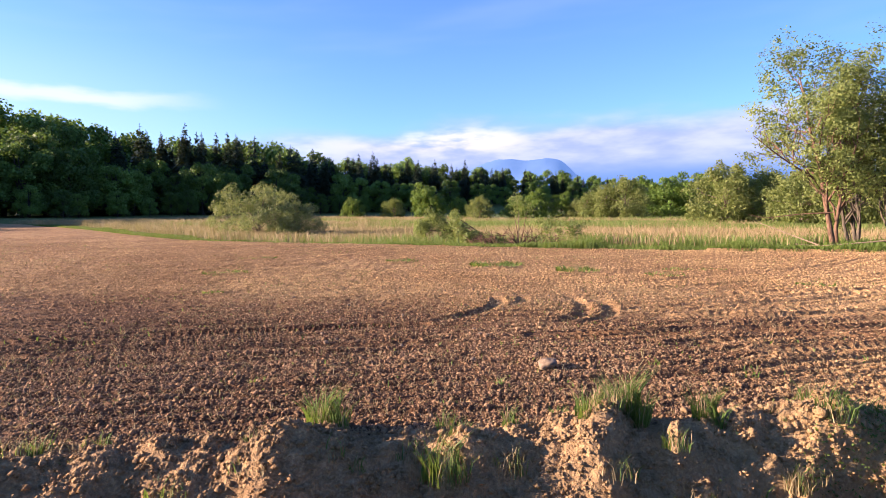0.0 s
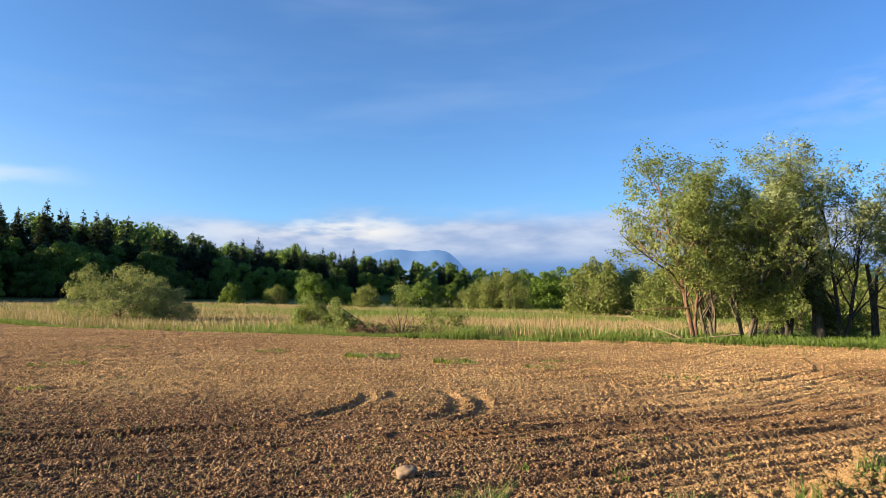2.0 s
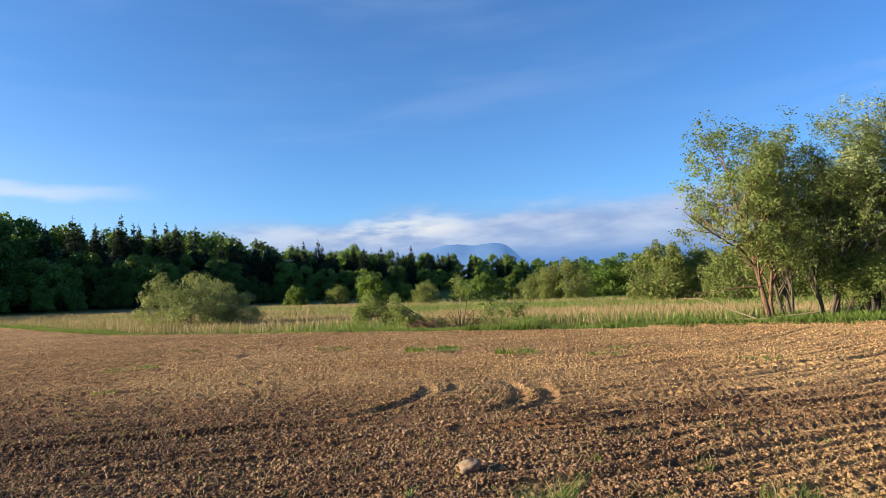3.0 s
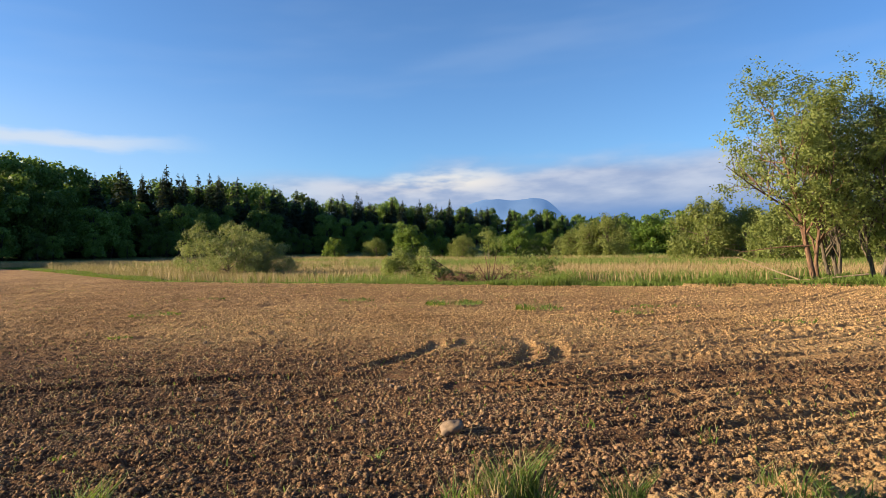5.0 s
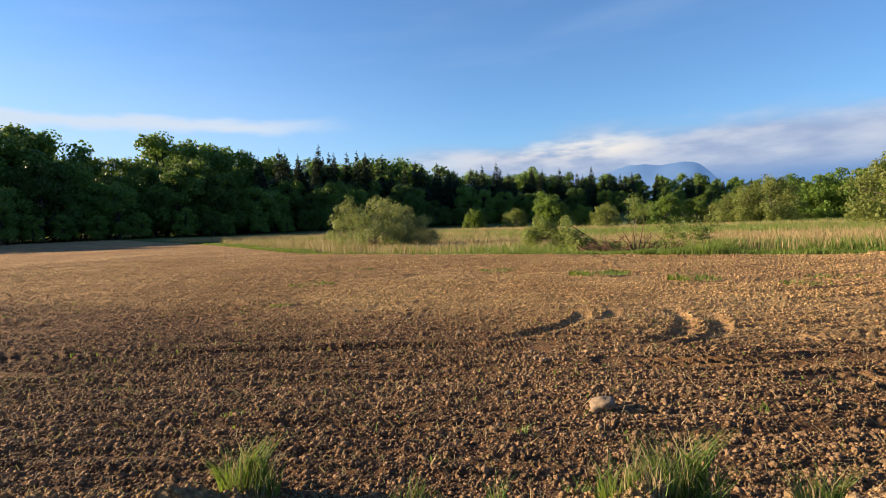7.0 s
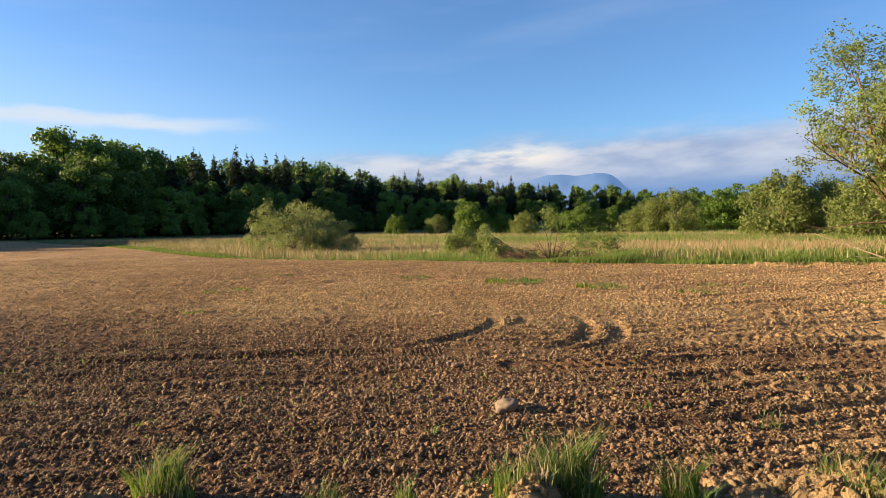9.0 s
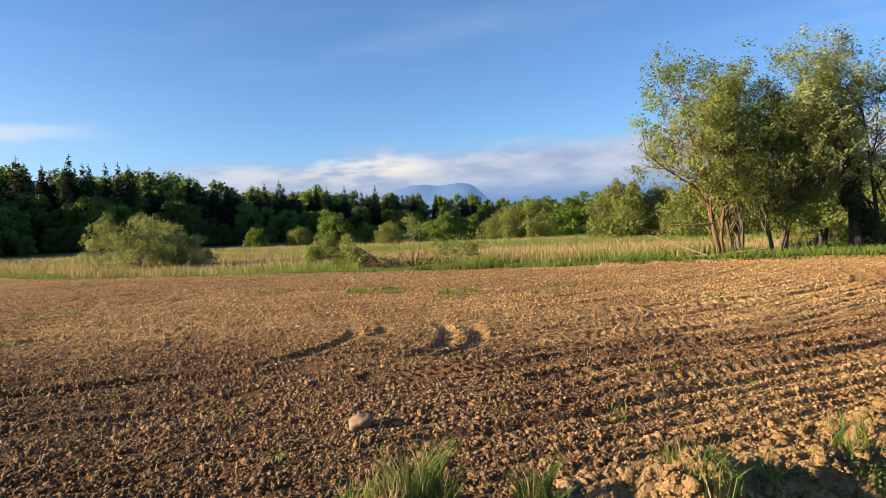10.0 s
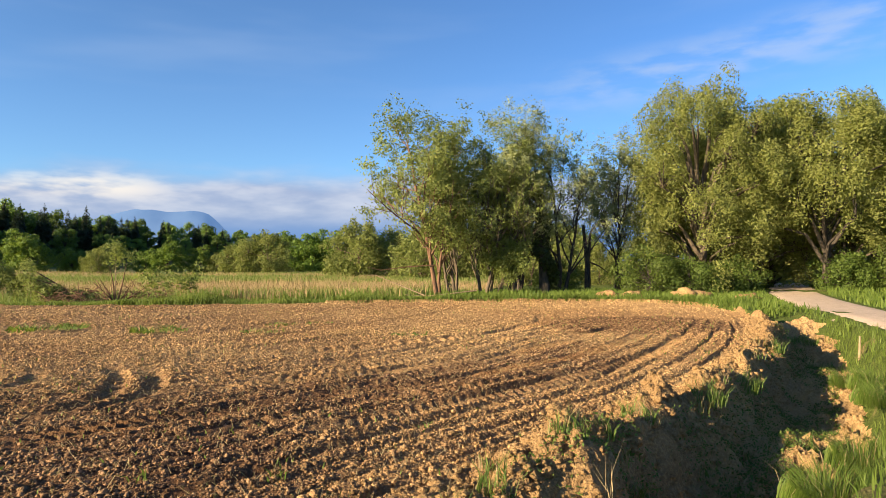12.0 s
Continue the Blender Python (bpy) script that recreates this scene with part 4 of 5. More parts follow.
# ---------------------------------------------------------------- the fallen willow in the strip
def fallen_willow(x, y):
    """A toppled crown: arched limbs with hanging foliage, tapering off towards the stump."""
    rng, r = np.random.default_rng(15), random.Random(15)
    ob = place(thing("fallen_willow", "fallen willow with drooping yellow-green leaves on the grass strip", "tree"), x, y)
    w, blobs = Wood(5), []
    for k in range(44):
        px = -1.5 + 3.0 * r.random()
        top = 1.15 * math.exp(-((px + 0.2) / 1.25) ** 4) + 0.3 + 0.25 * r.random()
        c = Vector((px, r.uniform(-0.6, 0.6), top * r.uniform(0.25, 1.0)))
        blobs.append((tuple(c), r.uniform(0.16, 0.34)))
        if k % 6 == 0:
            w.limb([Vector((2.6, 0, 0.1)), Vector((1.4, c.y * 0.3, 0.35 + c.z * 0.4)), Vector((c.x * 0.5 + 0.4, c.y * 0.7, c.z * 0.9 + 0.1)), c], [0.035, 0.026, 0.018, 0.006])
    for k in range(14):
        c = Vector((1.1 + 0.15 * k, r.uniform(-0.4, 0.4), r.uniform(0.12, 0.75 - 0.04 * k)))
        blobs.append((tuple(c), r.uniform(0.1, 0.2)))
    part("trunk", w.mesh("trunk", BARK_RED), ob)
    part("crown", clump_leaves("crown", blobs, 0.13, 0.34, 0.85, WILLOW, rng, 1.5), ob)


fallen_willow(-7.3, 30.6)


def broken_stump(x, y):
    """The torn stump: a fan of bare stems, brown twigs lying about, one leafy sprig."""
    r = random.Random(7)
    ob = place(thing("torn_stump", "torn willow stump with a fan of bare stems", "stump"), x, y)
    for k in range(8):
        w = Wood(5)
        a = radians(-65 + 130 * k / 7 + r.uniform(-6, 6))
        n = r.uniform(0.7, 1.6)
        e = Vector((math.sin(a) * n, r.uniform(-0.3, 0.3), math.cos(a) * n * 0.95 + 0.1))
        w.limb([Vector((r.uniform(-0.2, 0.2), 0, -0.1)), e * 0.5 + Vector((0, 0, -0.08)), e], [0.04, 0.026, 0.008])
        part("stem", w.mesh("stem", BARK_RED), ob)
    w = Wood(4)
    for k in range(150):
        px = r.uniform(-2.6, 1.9)
        p = Vector((px, r.uniform(-0.5, 0.5), r.uniform(0.02, 0.25 + 0.5 * math.exp(-(px / 1.2) ** 2))))
        e = p + Vector((r.uniform(-0.7, 0.7), r.uniform(-0.3, 0.3), r.uniform(-0.1, 0.45)))
        w.limb([p, p.lerp(e, 0.5) + Vector((0, 0, 0.08)), e], [0.016, 0.012, 0.005])
    part("brushwood", w.mesh("brushwood", BARK_RED), ob, "reddish brown brushwood")
    w, tw = Wood(4), []
    grow(w, r, Vector((-0.1, 0.1, 0)), Vector((-0.1, 0, 1)), 1.9, 0.03, 0, tw, 0.1, 0.2, (7, 4), 0.6, 0.5)
    part("sprig_stem", w.mesh("sprig_stem", BARK), ob)
    part("sprig_crown", crown_mesh("sprig_crown", tw, 700, 0.12, 0.4, WILLOW, 9, 0.06), ob)
    w, tw = Wood(4), []
    for k in range(5):
        grow(w, r, Vector((1.4 + 0.2 * k, 0.2, 0)), Vector((0.3 * k - 0.5, 0, 1)), 1.1, 0.02, 0, tw, 0.05, 0.2, (6, 4), 0.7, 0.2)
    part("regrowth", crown_mesh("regrowth", tw, 1600, 0.12, 0.5, WILLOW, 10, 0.12), ob)


broken_stump(-3.0, 28.7)


def fallen_branch(name, pts, r0, mat=None):
    pts = [Vector((x, y, ground_z(x, y) + h)) for x, y, h in pts]
    w = Wood(6)
    w.limb([p - pts[0] for p in pts], [r0 * (1 - 0.75 * k / (len(pts) - 1)) for k in range(len(pts))])
    ob = thing(name, "bare pale branch fallen on the grass", "branch", at=Matrix.Translation(pts[0]))
    part("limb", w.mesh("limb", mat or DEADWOOD), ob)


fallen_branch("fallen_branch", [(11.0, 25.6, 0.25), (10.0, 25.5, 0.16), (8.8, 25.6, 0.05), (8.0, 25.7, 0.12)], 0.035)
fallen_branch("fallen_branch", [(8.9, 25.9, 0.05), (8.0, 26.3, 0.45), (7.0, 26.8, 0.9), (6.4, 27.0, 1.0)], 0.03)
fallen_branch("fallen_branch", [(9.5, 26.5, 1.3), (8.4, 26.6, 1.25), (7.2, 26.8, 1.1), (6.6, 26.9, 1.25)], 0.028, BARK_RED)


# ---------------------------------------------------------------- grass, reeds, tufts
def scatter(n, x0, x1, y0, y1, seed):
    rng = np.random.default_rng(seed)
    return rng.uniform(x0, x1, n), rng.uniform(y0, y1, n), rng


def stuff(name, label, category, x, y, keep, height, width, mat, lean, seed, sink=0.02):
    x, y, height = x[keep], y[keep], height[keep]
    z = land(x, y)[0]
    rng = np.random.default_rng(seed)
    n = len(x)
    me = blades_mesh(name, np.stack([x, y, z - sink], 1), height * rng.uniform(0.55, 1.15, n), width * rng.uniform(0.7, 1.3, n), mat, lean, seed)
    return tagged(new(name, me), label, category, kind="stuff")


# green strip along the far edge of the field
rng = np.random.default_rng(1)
ex, ey = np.array([p[0] for p in EDGE]), np.array([p[1] for p in EDGE])
run = np.concatenate([[0], np.cumsum(np.hypot(np.diff(ex), np.diff(ey)))])
n = 62000
t = rng.uniform(0, np.interp(-62, ex[::-1], run[::-1]), n)
off = rng.uniform(0.0, 1.0, n) ** 1.2
k = np.clip(np.searchsorted(run, t) - 1, 0, len(ex) - 2)
ux, uy = np.diff(ex)[k] / np.diff(run)[k], np.diff(ey)[k] / np.diff(run)[k]
patch = fbm(np.interp(t, run, ex) * 0.5, np.interp(t, run, ey) * 0.5 + off, 3, 81)
bx = np.interp(t, run, ex)
lush = step(-4, 0, bx) * step(8, 4, bx)
off = off * (1.1 + 1.3 * patch + 1.2 * lush) - 0.12 * patch
x, y = bx + uy * off, np.interp(t, run, ey) - ux * off
stuff("edge_grass", "fresh green grass along the far field edge", "grass", x, y, rng.random(n) < 0.35 + patch, 0.12 + (0.36 + 0.6 * lush) * np.maximum(0, patch - 0.3), 0.03, GRASS, 0.8, 2)
# reeds of the marsh: dry, and green young ones
x, y, rng = scatter(360000, -75, 45, 26, 112, 3)
de, _, _ = line_distance(x, y, EDGE)
keep = ~inside(x, y, FIELD) & (de > 1.6) & (rng.random(len(x)) < np.clip(42 / y, 0, 1)) & (x < 9 + (y - 26) * 0.6)
keep &= (np.hypot((x + 7.0) * 0.55, y - 30.4) > 1.7) & (np.hypot((x + 3.0) * 0.6, y - 28.6) > 1.6)
patch = fbm(x * 0.05, y * 0.13, 3, 91)
tuft = fbm(x * 0.8, y * 0.8, 2, 93)
green = patch + 0.004 * (x + 6) + 0.05 * step(45, 70, y) - 0.10 * step(8, 3, de) + rng.normal(0, 0.06, len(x)) - 0.07 * step(-8, -18, x) > 0.51
stuff("dry_reeds", "tall pale dry reeds of the marsh", "reeds", x, y, keep & ~green, 0.34 + 0.7 * tuft * patch * 1.6, 0.032, REED_DRY, 0.45, 4)
stuff("green_reeds", "young green reeds of the marsh", "reeds", x, y, keep & green, 0.32 + 0.6 * tuft * patch * 1.6, 0.036, REED, 0.5, 5)
# grass under the grove and beyond the road
x, y, rng = scatter(42000, 9, 40, 12, 36, 6)
dr, _, _ = line_distance(x, y, ROAD)
keep = ~inside(x, y, FIELD) & (dr > 1.25) & (y > 12) & ((line_distance(x, y, RIM)[0] > 1.7) | (y > 15.5))
stuff("meadow_grass", "short green grass under the trees", "grass", x, y, keep, 0.2 + 0.15 * fbm(x, y, 2, 7), 0.04, GRASS, 0.5, 7)
# verge between ditch and track
x, y, rng = scatter(110000, -6, 20, -4, 18, 8)
dr, _, sr = line_distance(x, y, RIM)
dd, _, _ = line_distance(x, y, ROAD)
bare = fbm(x * 1.3, y * 1.3, 2, 12)
keep = ~inside(x, y, FIELD) & (dr > 1.5 + 0.75 * bare - 0.3 * step(5, 8, x)) & (dd > 1.2) & (x > 2.5 + (y < 3.5) * 2) & (fbm(x * 0.8, y * 0.8, 2, 15) > 0.36)
stuff("verge_grass", "lush green grass on the ditch verge", "grass", x, y, keep, 0.12 + 0.3 * np.maximum(0, fbm(x * 1.2, y * 1.2, 3, 13) - 0.25), 0.013, GRASS, 0.6, 9)
# thin seedlings over the field
x, y, rng = scatter(11000, -32, 14, 4, 27, 20)
keep = inside(x, y, FIELD) & (fbm(x * 0.5, y * 0.5, 3, 22) > 0.52)
stuff("seedlings", "sparse green seedlings in the soil", "seedlings", x, y, keep, 0.06 + 0.05 * rng.random(len(x)), 0.018, GRASS, 0.7, 21)


def lumpy(name, size, seed, mat, squash=0.75, level=3, rough=0.10):
    bm = bmesh.new()
    bmesh.ops.create_icosphere(bm, subdivisions=level, radius=0.5)
    o = Vector((seed * 3.1, seed * 1.7, 0))
    for v in bm.verts:
        v.co *= 1 + rough * 2 * (noise.noise(v.co * 2.2 + o)) + rough * noise.noise(v.co * 6 + o)
        v.co = Vector((v.co.x * size, v.co.y * size * 0.85, v.co.z * size * squash))
    me = bpy.data.meshes.new(name)
    bm.to_mesh(me)
    bm.free()
    me.materials.append(mat)
    me.polygons.foreach_set("use_smooth", np.full(len(me.polygons), True))
    return me


def tuft_of_grass(x, y, n, radius, height, seed, dry=0.1, label="tuft of long green grass on the ditch bank", mat=None):
    rng = np.random.default_rng(seed)
    ob = place(thing("grass_tuft", label, "grass", "tufts on the bank"), x, y)
    for name, m, k in (("foliage", mat or GRASS_DARK, int(n * (1 - dry))), ("dry_foliage", STRAW, int(n * dry))):
        if not k:
            continue
        a, r = rng.uniform(0, 6.283, k), radius * np.sqrt(rng.uniform(0, 1, k))
        base = np.stack([r * np.cos(a), r * np.sin(a), np.full(k, -0.05)], 1)
        hh = height * rng.uniform(0.35, 1.1, k) * (1 - 0.35 * r / radius)
        part(name, blades_mesh(name, base, hh, (0.0075 if n < 700 else 0.0055) * rng.uniform(0.5, 1.5, k), m, 0.5 if n < 700 else 0.65, seed), ob)
    return ob


for k, (x, y, n, r, h) in enumerate([(-0.86, 3.82, 420, 0.16, 0.44), (1.36, 4.5, 600, 0.17, 0.52), (1.95, 4.6, 340, 0.12, 0.45), (0.86, 4.42, 110, 0.10, 0.18), (0.12, 3.66, 260, 0.18, 0.42), (2.85, 4.75, 150, 0.15, 0.32),
                                     (-2.75, 3.05, 60, 0.1, 0.24), (-2.35, 3.2, 30, 0.06, 0.2), (-0.45, 3.45, 60, 0.07, 0.16), (1.1, 4.3, 120, 0.14, 0.3), (3.9, 5.45, 120, 0.14, 0.36), (4.6, 5.85, 110, 0.16, 0.34), (5.6, 6.45, 140, 0.16, 0.34),
                                     (6.9, 7.15, 190, 0.18, 0.36), (7.9, 7.75, 200, 0.2, 0.4), (10.9, 10.3, 160, 0.2, 0.4), (7.9, 6.9, 200, 0.2, 0.36), (2.3, 4.2, 60, 0.1, 0.2), (5.0, 6.0, 60, 0.08, 0.3)]):
    tuft_of_grass(x, y, n, r, h, 200 + k)
for k, (x, y, n, r, h) in enumerate([(6.2, 5.0, 2200, 0.42, 0.40), (6.9, 5.4, 1000, 0.3, 0.34), (9.4, 7.0, 1500, 0.5, 0.40), (10.3, 7.8, 1100, 0.5, 0.45), (11.6, 9.3, 900, 0.45, 0.42), (13.2, 11.3, 700, 0.4, 0.4), (14.8, 13.4, 600, 0.4, 0.35)]):
    tuft_of_grass(x, y, n, r, h, 300 + k, 0.04, "lush bright green grass clump beside the ditch", GRASS)


for k, (x, y) in enumerate([(5.2, 5.75), (4.6, 5.3), (7.0, 6.2), (2.5, 4.0)]):
    tuft_of_grass(x, y, 9, 0.06, 0.62, 460 + k, 0.99, "few tall dry seed stalks standing in the ditch")
rnd = random.Random(31)
for k in range(85):
    i = rnd.randrange(len(RIM) - 1)
    while not -3.5 < RIM[i][0] < 13.5:
        i = rnd.randrange(len(RIM) - 1)
    (ax, ay), (bx, by) = RIM[i], RIM[i + 1]
    n = math.hypot(bx - ax, by - ay)
    f, off = rnd.random(), rnd.uniform(0.0, 0.95)
    tuft_of_grass(ax + f * (bx - ax) + off * (by - ay) / n, ay + f * (by - ay) - off * (bx - ax) / n, rnd.randint(30, 110), rnd.uniform(0.08, 0.22), rnd.uniform(0.10, 0.24), 500 + k, rnd.choice((0.3, 0.6, 0.9)), "small half-dry grass tuft on the ditch bank")


rnd = random.Random(33)
for k in range(15):
    x = rnd.uniform(-3.2, 3.4)
    y = float(np.interp(x, [p[0] for p in RIM], [p[1] for p in RIM])) - rnd.uniform(-0.05, 0.7)
    tuft_of_grass(x, y, rnd.randint(40, 130), rnd.uniform(0.06, 0.16), rnd.uniform(0.12, 0.3), 600 + k, rnd.choice((0.2, 0.45, 0.7)), "small half-dry grass tuft on the ditch bank")
# small herbs on the bank of the ditch
rx_, ry_ = np.array([p[0] for p in RIM]), np.array([p[1] for p in RIM])
run = np.concatenate([[0], np.cumsum(np.hypot(np.diff(rx_), np.diff(ry_)))])
rng = np.random.default_rng(44)
n = 30000
t = rng.uniform(np.interp(1.5, rx_, run), np.interp(13.5, rx_, run), n)
k, off = np.searchsorted(run, t) - 1, rng.uniform(0.3, 1.25, n)
x = np.interp(t, run, rx_) + off * np.diff(ry_)[k] / np.diff(run)[k]
y = np.interp(t, run, ry_) - off * np.diff(rx_)[k] / np.diff(run)[k]
keep = fbm(x * 1.7, y * 1.7, 3, 46) + rng.normal(0, 0.05, n) > 0.52
x, y = x[keep], y[keep]
pts = np.stack([x, y, land(x, y)[0] + rng.uniform(0.0, 0.07, len(x))], 1)
tagged(new("bank_herbs", mesh_of("bank_herbs", leaves_arrays(pts, 0.03, 0.5, rng, -0.3), np.arange(len(x) * 4).reshape(-1, 4), GRASS_DARK)), "small dull green herbs on the ditch bank", "herbs", kind="stuff")


def weeds(x, y, rx, ry, n, h, seed):
    rng = np.random.default_rng(seed)
    ob = place(thing("weed_patch", "low green weeds growing in the tilled soil", "weeds", "weeds in the field"), x, y)
    a, r = rng.uniform(0, 6.283, n), np.sqrt(rng.uniform(0, 1, n))
    base = np.stack([rx * r * np.cos(a), ry * r * np.sin(a), np.full(n, -0.03)], 1)
    part("foliage", blades_mesh("foliage", base, h * rng.uniform(0.3, 1.2, n), (0.03 if rx > 0.2 else 0.011) * rng.uniform(0.6, 1.5, n), GRASS, 0.9, seed), ob)


for k, (x, y, rx, ry, n, h) in enumerate([(-5.6, 18.8, 0.6, 0.5, 120, 0.14), (-2.2, 17.7, 0.8, 0.6, 280, 0.22), (0.3, 16.4, 0.6, 0.5, 190, 0.22), (2.5, 15.6, 0.5, 0.5, 90, 0.12), (-9.4, 14.6, 0.7, 0.6, 120, 0.12), (3.4, 17.2, 0.9, 0.4, 110, 0.1),
                                         (-7.0, 10.8, 0.25, 0.2, 40, 0.1), (5.4, 14.2, 0.4, 0.3, 60, 0.1), (-2.2, 5.0, 0.1, 0.1, 26, 0.09), (1.7, 6.5, 0.06, 0.06, 14, 0.16), (0.2, 5.4, 0.05, 0.05, 10, 0.12), (2.6, 6.3, 0.06, 0.06, 14, 0.14), (-11.5, 19.5, 0.8, 0.5, 90, 0.1)]):
    weeds(x, y, rx, ry, n, h, 400 + k)


# ---------------------------------------------------------------- stones and clods
def stone(x, y, size, seed, label, squash=0.75, rough=0.1):
    ob = new("stone", lumpy("stone", size, seed, STONE, squash, 3 if size > 0.1 else 2, rough))
    ob.matrix_basis = Matrix.LocRotScale((x, y, ground_z(x, y) + size * squash * 0.22), Euler((0.1, 0.15, seed * 1.3)), None)
    tagged(ob, label, "stone", "stones in the field")


stone(0.57, 6.15, 0.215, 8, "large rounded tan stone lying on the soil", 0.54, 0.16)
rnd = random.Random(12)
for k in range(70):
    x, y = rnd.uniform(-5, 8), rnd.uniform(4.8, 12.5)
    if inside(np.array([x]), np.array([y]), FIELD)[0]:
        stone(x, y, rnd.uniform(0.03, 0.075), k + 10, "small pale stone among the clods", rnd.uniform(0.55, 0.8))


def heap(x, y, w, h, seed):
    ob = new("soil_heap", lumpy("soil_heap", w, seed, BANK, 1.7 * h / w, 4, 0.45))
    ob.matrix_basis = Matrix.Translation((x, y, ground_z(x, y)))
    tagged(ob, "heap of dug pale soil at the field corner", "soil heap", "soil heaps")


for k, (x, y, w, h) in enumerate([(15.9, 23.2, 1.1, 0.30), (17.2, 23.6, 0.9, 0.2), (19.8, 23.4, 1.3, 0.33), (21.4, 22.0, 1.1, 0.22)]):
    heap(x, y, w, h, k + 40)


def clods(name, label, n, x0, x1, y0, y1, small, large, mat, zone_want, seed, power=2.2, beyond=0.0, rim=False, inner=-0.1, outer=1.7, start=-4.0, end=14.5):
    rng = np.random.default_rng(seed)
    x, y = rng.uniform(x0, x1, n), rng.uniform(y0, y1, n)
    if rim:
        rx, ry = np.array([p[0] for p in RIM]), np.array([p[1] for p in RIM])
        run = np.concatenate([[0], np.cumsum(np.hypot(np.diff(rx), np.diff(ry)))])
        t = rng.uniform(np.interp(start, rx, run), np.interp(end, rx, run), n)
        k = np.searchsorted(run, t) - 1
        off = rng.uniform(inner, outer, n)
        x = np.interp(t, run, rx) + off * np.diff(ry)[k] / np.diff(run)[k]
        y = np.interp(t, run, ry) - off * np.diff(rx)[k] / np.diff(run)[k]
    z, zone = land(x, y)
    dense = vnoise(x * 0.9, y * 0.9, seed) + 0.5 * vnoise(x * 3, y * 3, seed + 1)
    keep = np.isin(zone, zone_want) & (rng.random(n) < dense + 0.25)
    if not rim:
        keep &= rng.random(n) < 1.0 - 30 * furrow_depth(line_distance(x, y, RIM)[0], x, y)
    for line, half, *_ in TRACKS:
        keep &= near_line(x, y, line)[0] > half * 1.15 * (rng.random(n) < 0.95)
    for line, half, deep in RUTS[:5]:
        keep &= near_line(x, y, line)[0] > half * 1.1 * (rng.random(n) < 0.8)
    if not rim and beyond < 1:
        keep &= rng.random(n) < step(11.5, 5.5, np.hypot((x - 1) * 0.8, y))
    if beyond:
        keep &= (np.hypot(x - 2, y) > beyond) & (rng.random(n) < (np.clip(2.0 - np.hypot(x - 2, y) / (2 * beyond), 0.2, 1) if beyond > 1 else 1.0))
    x, y, z = x[keep], y[keep], z[keep]
    n = len(x)
    g = (1 + 5 ** 0.5) / 2
    ico = np.array([(-1, g, 0), (1, g, 0), (-1, -g, 0), (1, -g, 0), (0, -1, g), (0, 1, g), (0, -1, -g), (0, 1, -g), (g, 0, -1), (g, 0, 1), (-g, 0, -1), (-g, 0, 1)]) / 1.9
    tri = np.array([(0, 11, 5), (0, 5, 1), (0, 1, 7), (0, 7, 10), (0, 10, 11), (1, 5, 9), (5, 11, 4), (11, 10, 2), (10, 7, 6), (7, 1, 8), (3, 9, 4), (3, 4, 2), (3, 2, 6), (3, 6, 8), (3, 8, 9), (4, 9, 5), (2, 4, 11), (6, 2, 10), (8, 6, 7), (9, 8, 1)])
    if beyond or rim and large < 0.095:
        ico = np.array([(1, 0, 0), (0, 1, 0), (-1, 0, 0), (0, -1, 0), (0, 0, 1), (0, 0, -1.0)])
        tri = np.array([(0, 1, 4), (1, 2, 4), (2, 3, 4), (3, 0, 4), (1, 0, 5), (2, 1, 5), (3, 2, 5), (0, 3, 5)])
    m = len(ico)
    s = small + (large - small) * rng.random(n) ** power
    v = ico[None] * (1 + rng.uniform(-0.32, 0.32, (n, m, 1)))
    a = rng.uniform(0, 6.283, n)
    ca, sa = np.cos(a)[:, None], np.sin(a)[:, None]
    st = rng.uniform(0.7, 1.3, (n, 3))
    v = v * st[:, None, :]
    v = np.stack([v[..., 0] * ca - v[..., 1] * sa, v[..., 0] * sa + v[..., 1] * ca, v[..., 2] * 0.8], 2) * s[:, None, None] * 0.5
    v += np.stack([x, y, z + s * 0.06], 1)[:, None, :]
    f = np.arange(n)[:, None, None] * m + tri[None]
    me = soak(mesh_of(name, v.reshape(-1, 3), f.reshape(-1, 3), mat, True), np.repeat(damp_and_shade(x, y), m))
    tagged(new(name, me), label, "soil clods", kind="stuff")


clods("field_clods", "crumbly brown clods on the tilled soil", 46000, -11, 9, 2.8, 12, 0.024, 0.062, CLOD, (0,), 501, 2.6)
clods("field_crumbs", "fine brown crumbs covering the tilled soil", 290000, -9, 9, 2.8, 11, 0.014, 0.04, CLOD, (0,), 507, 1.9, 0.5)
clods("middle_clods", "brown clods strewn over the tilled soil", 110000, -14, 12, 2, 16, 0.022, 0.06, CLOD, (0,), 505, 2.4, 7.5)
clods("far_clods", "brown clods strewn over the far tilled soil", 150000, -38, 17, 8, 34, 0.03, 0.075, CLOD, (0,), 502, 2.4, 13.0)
clods("bank_lumps", "large pale lumps of earth thrown up along the ditch", 2600, 0, 0, 0, 0, 0.03, 0.11, BANK, (0, 1), 509, 2.5, 0.0, True, -0.28, 0.5, 1.8)
clods("bank_crumbs", "loose reddish crumbs covering the ditch bank", 17000, 0, 0, 0, 0, 0.014, 0.05, BANK, (0, 1), 510, 2.6, 0.0, True, -0.15, 1.1, -3.5, 4.0)
clods("bank_clods", "pale lumps of earth on the ditch bank", 22000, 0, 0, 0, 0, 0.015, 0.08, BANK, (0, 1), 503, 3.5, 0.0, True)
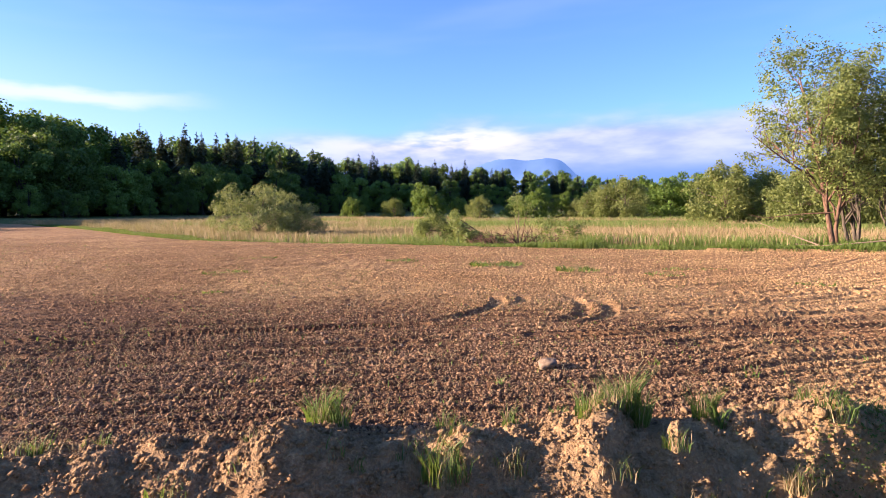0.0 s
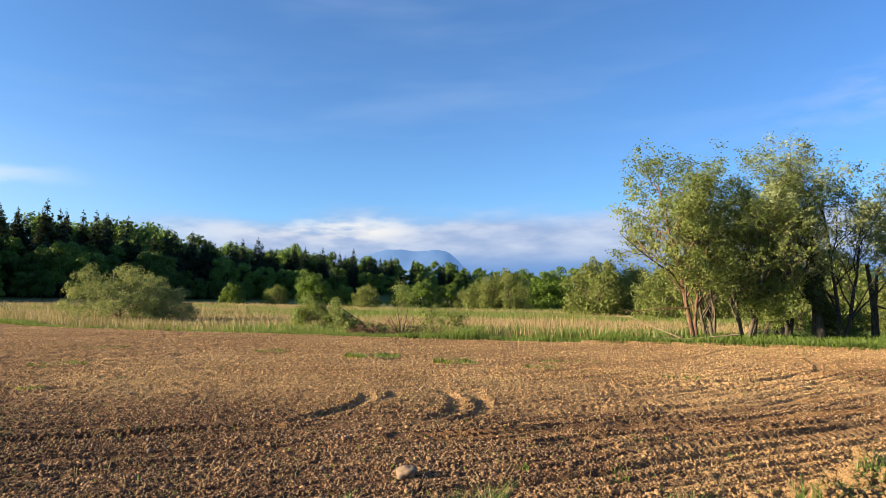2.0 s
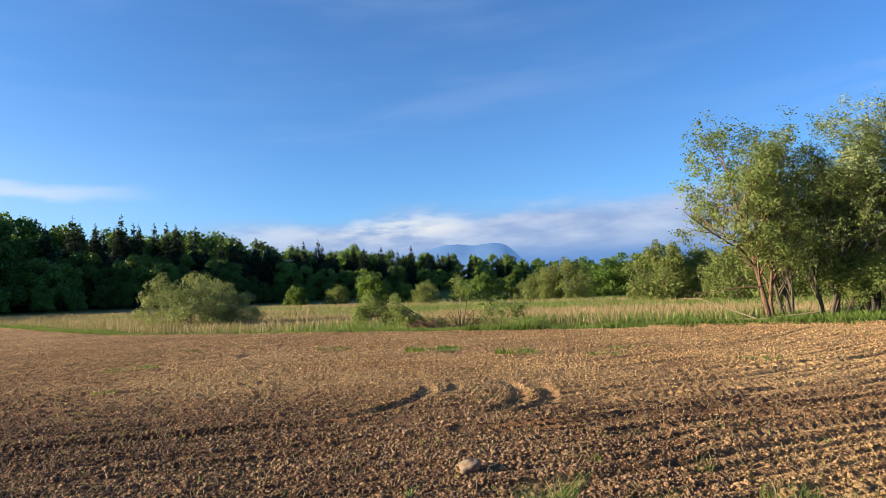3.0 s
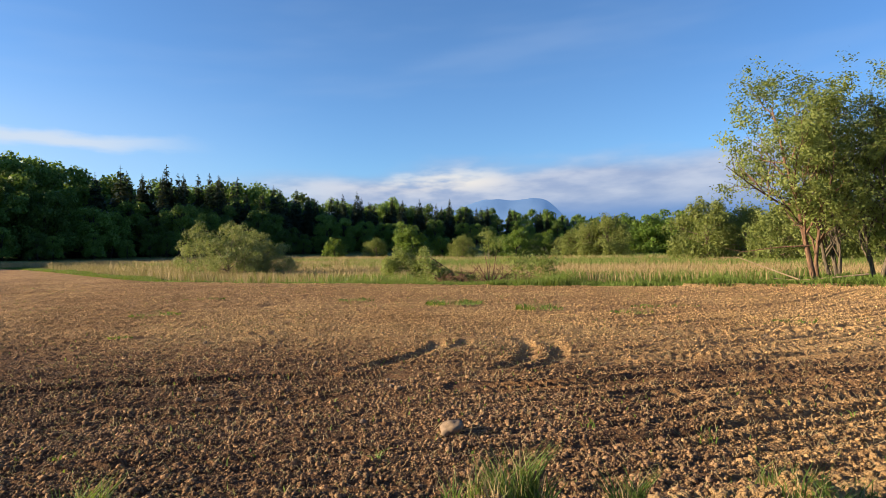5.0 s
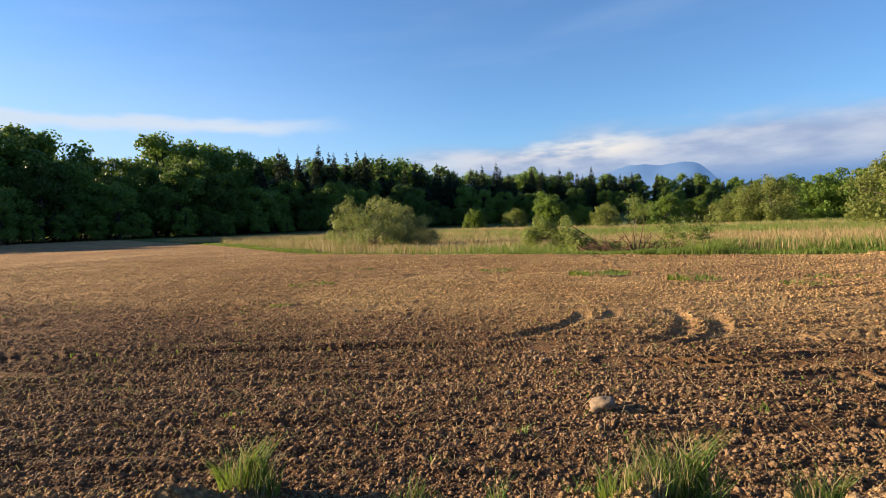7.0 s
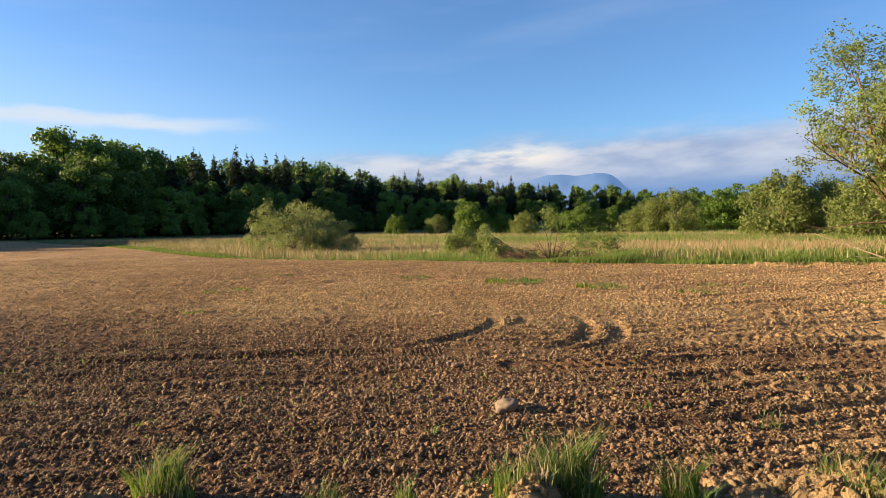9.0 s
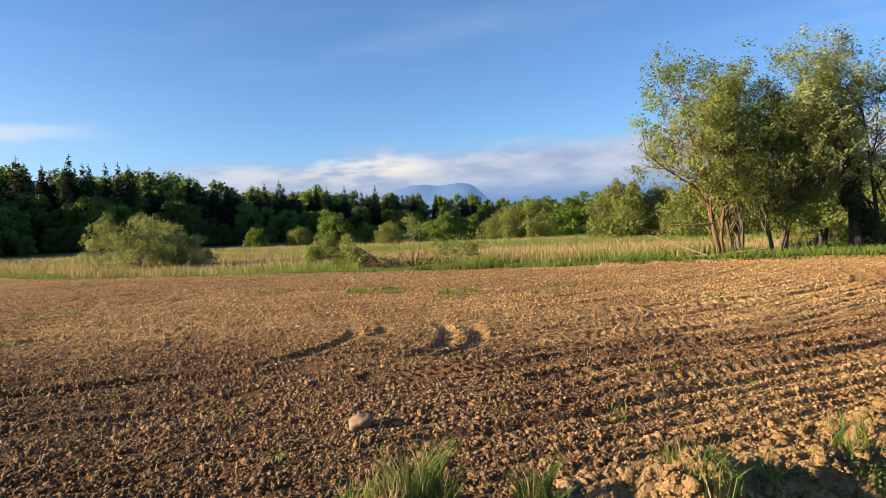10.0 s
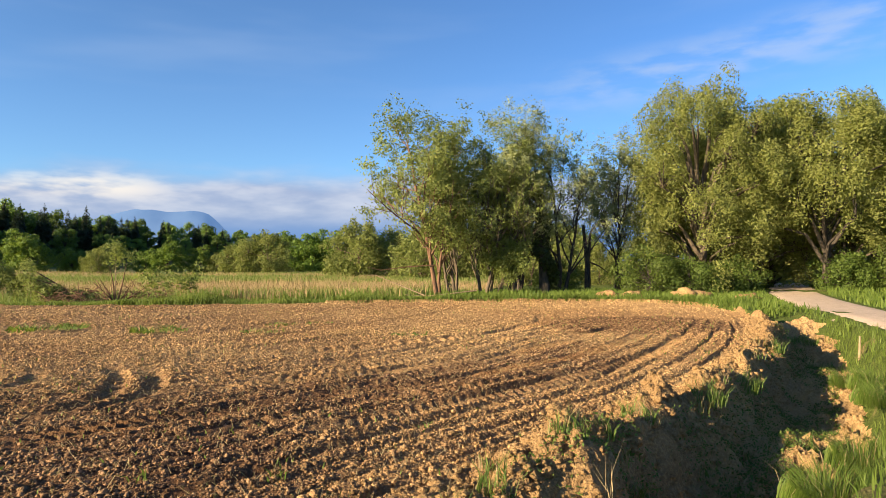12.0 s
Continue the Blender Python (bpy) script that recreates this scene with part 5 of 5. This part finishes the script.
# bits of straw and root lying on the soil
x, y, rng = scatter(14000, -6, 10, 3.0, 13, 30)
keep = inside(x, y, FIELD)
stuff("straw_bits", "short pale bits of straw lying on the soil", "straw", x, y, keep, 0.05 + 0.08 * rng.random(len(x)) ** 3, 0.006, STRAW, 2.8, 31, -0.02)


def stake(x, y):
    bm = bmesh.new()
    bmesh.ops.create_cone(bm, cap_ends=True, segments=8, radius1=0.022, radius2=0.018, depth=0.6)
    bmesh.ops.bevel(bm, geom=[e for e in bm.edges if len(e.link_faces) == 2 and e.calc_face_angle() > 1], offset=0.003, affect="EDGES")
    me = bpy.data.meshes.new("stake")
    bm.to_mesh(me)
    bm.free()
    me.materials.append(DEADWOOD)
    ob = tagged(new("stake", me), "thin pale wooden stake in the verge", "stake")
    ob.matrix_basis = pose(x, y, ground_z(x, y) + 0.25, 2, 1, 0)


stake(13.6, 10.9)


# ---------------------------------------------------------------- the far mountain
def mountain():
    n, rows = 60, 10
    xs = np.linspace(-1500, 250, n)
    v = []
    for j in range(rows):
        f = j / (rows - 1)
        for i, x in enumerate(xs):
            top = 380 * float(step(-1500, -820, np.array(x)) * step(60, -420, np.array(x))) * (0.985 + 0.03 * float(vnoise(np.array(x * 0.01), np.array(0.0), 5)))
            v.append((x, 3950 + 420 * f + 60 * (float(fbm(np.array(x * 0.012), np.array(f * 5), 3, 9)) - 0.5), -20 + top * f ** 0.8 * (0.97 + 0.03 * float(vnoise(np.array(x * 0.02), np.array(f * 6), 8)))))
    i = (np.arange(rows - 1)[:, None] * n + np.arange(n - 1)[None]).ravel()
    m, N, b = material("mountain_haze_glow", 1.0, 0.0)
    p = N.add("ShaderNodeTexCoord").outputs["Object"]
    # blue haze before the slope is put in as the mountain's own glow
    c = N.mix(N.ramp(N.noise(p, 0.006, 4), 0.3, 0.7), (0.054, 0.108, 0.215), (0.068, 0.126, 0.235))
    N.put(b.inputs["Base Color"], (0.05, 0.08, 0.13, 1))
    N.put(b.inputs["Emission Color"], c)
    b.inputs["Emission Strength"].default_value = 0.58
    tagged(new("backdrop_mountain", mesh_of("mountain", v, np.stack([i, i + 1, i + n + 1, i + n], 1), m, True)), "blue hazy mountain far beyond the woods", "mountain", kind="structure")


mountain()
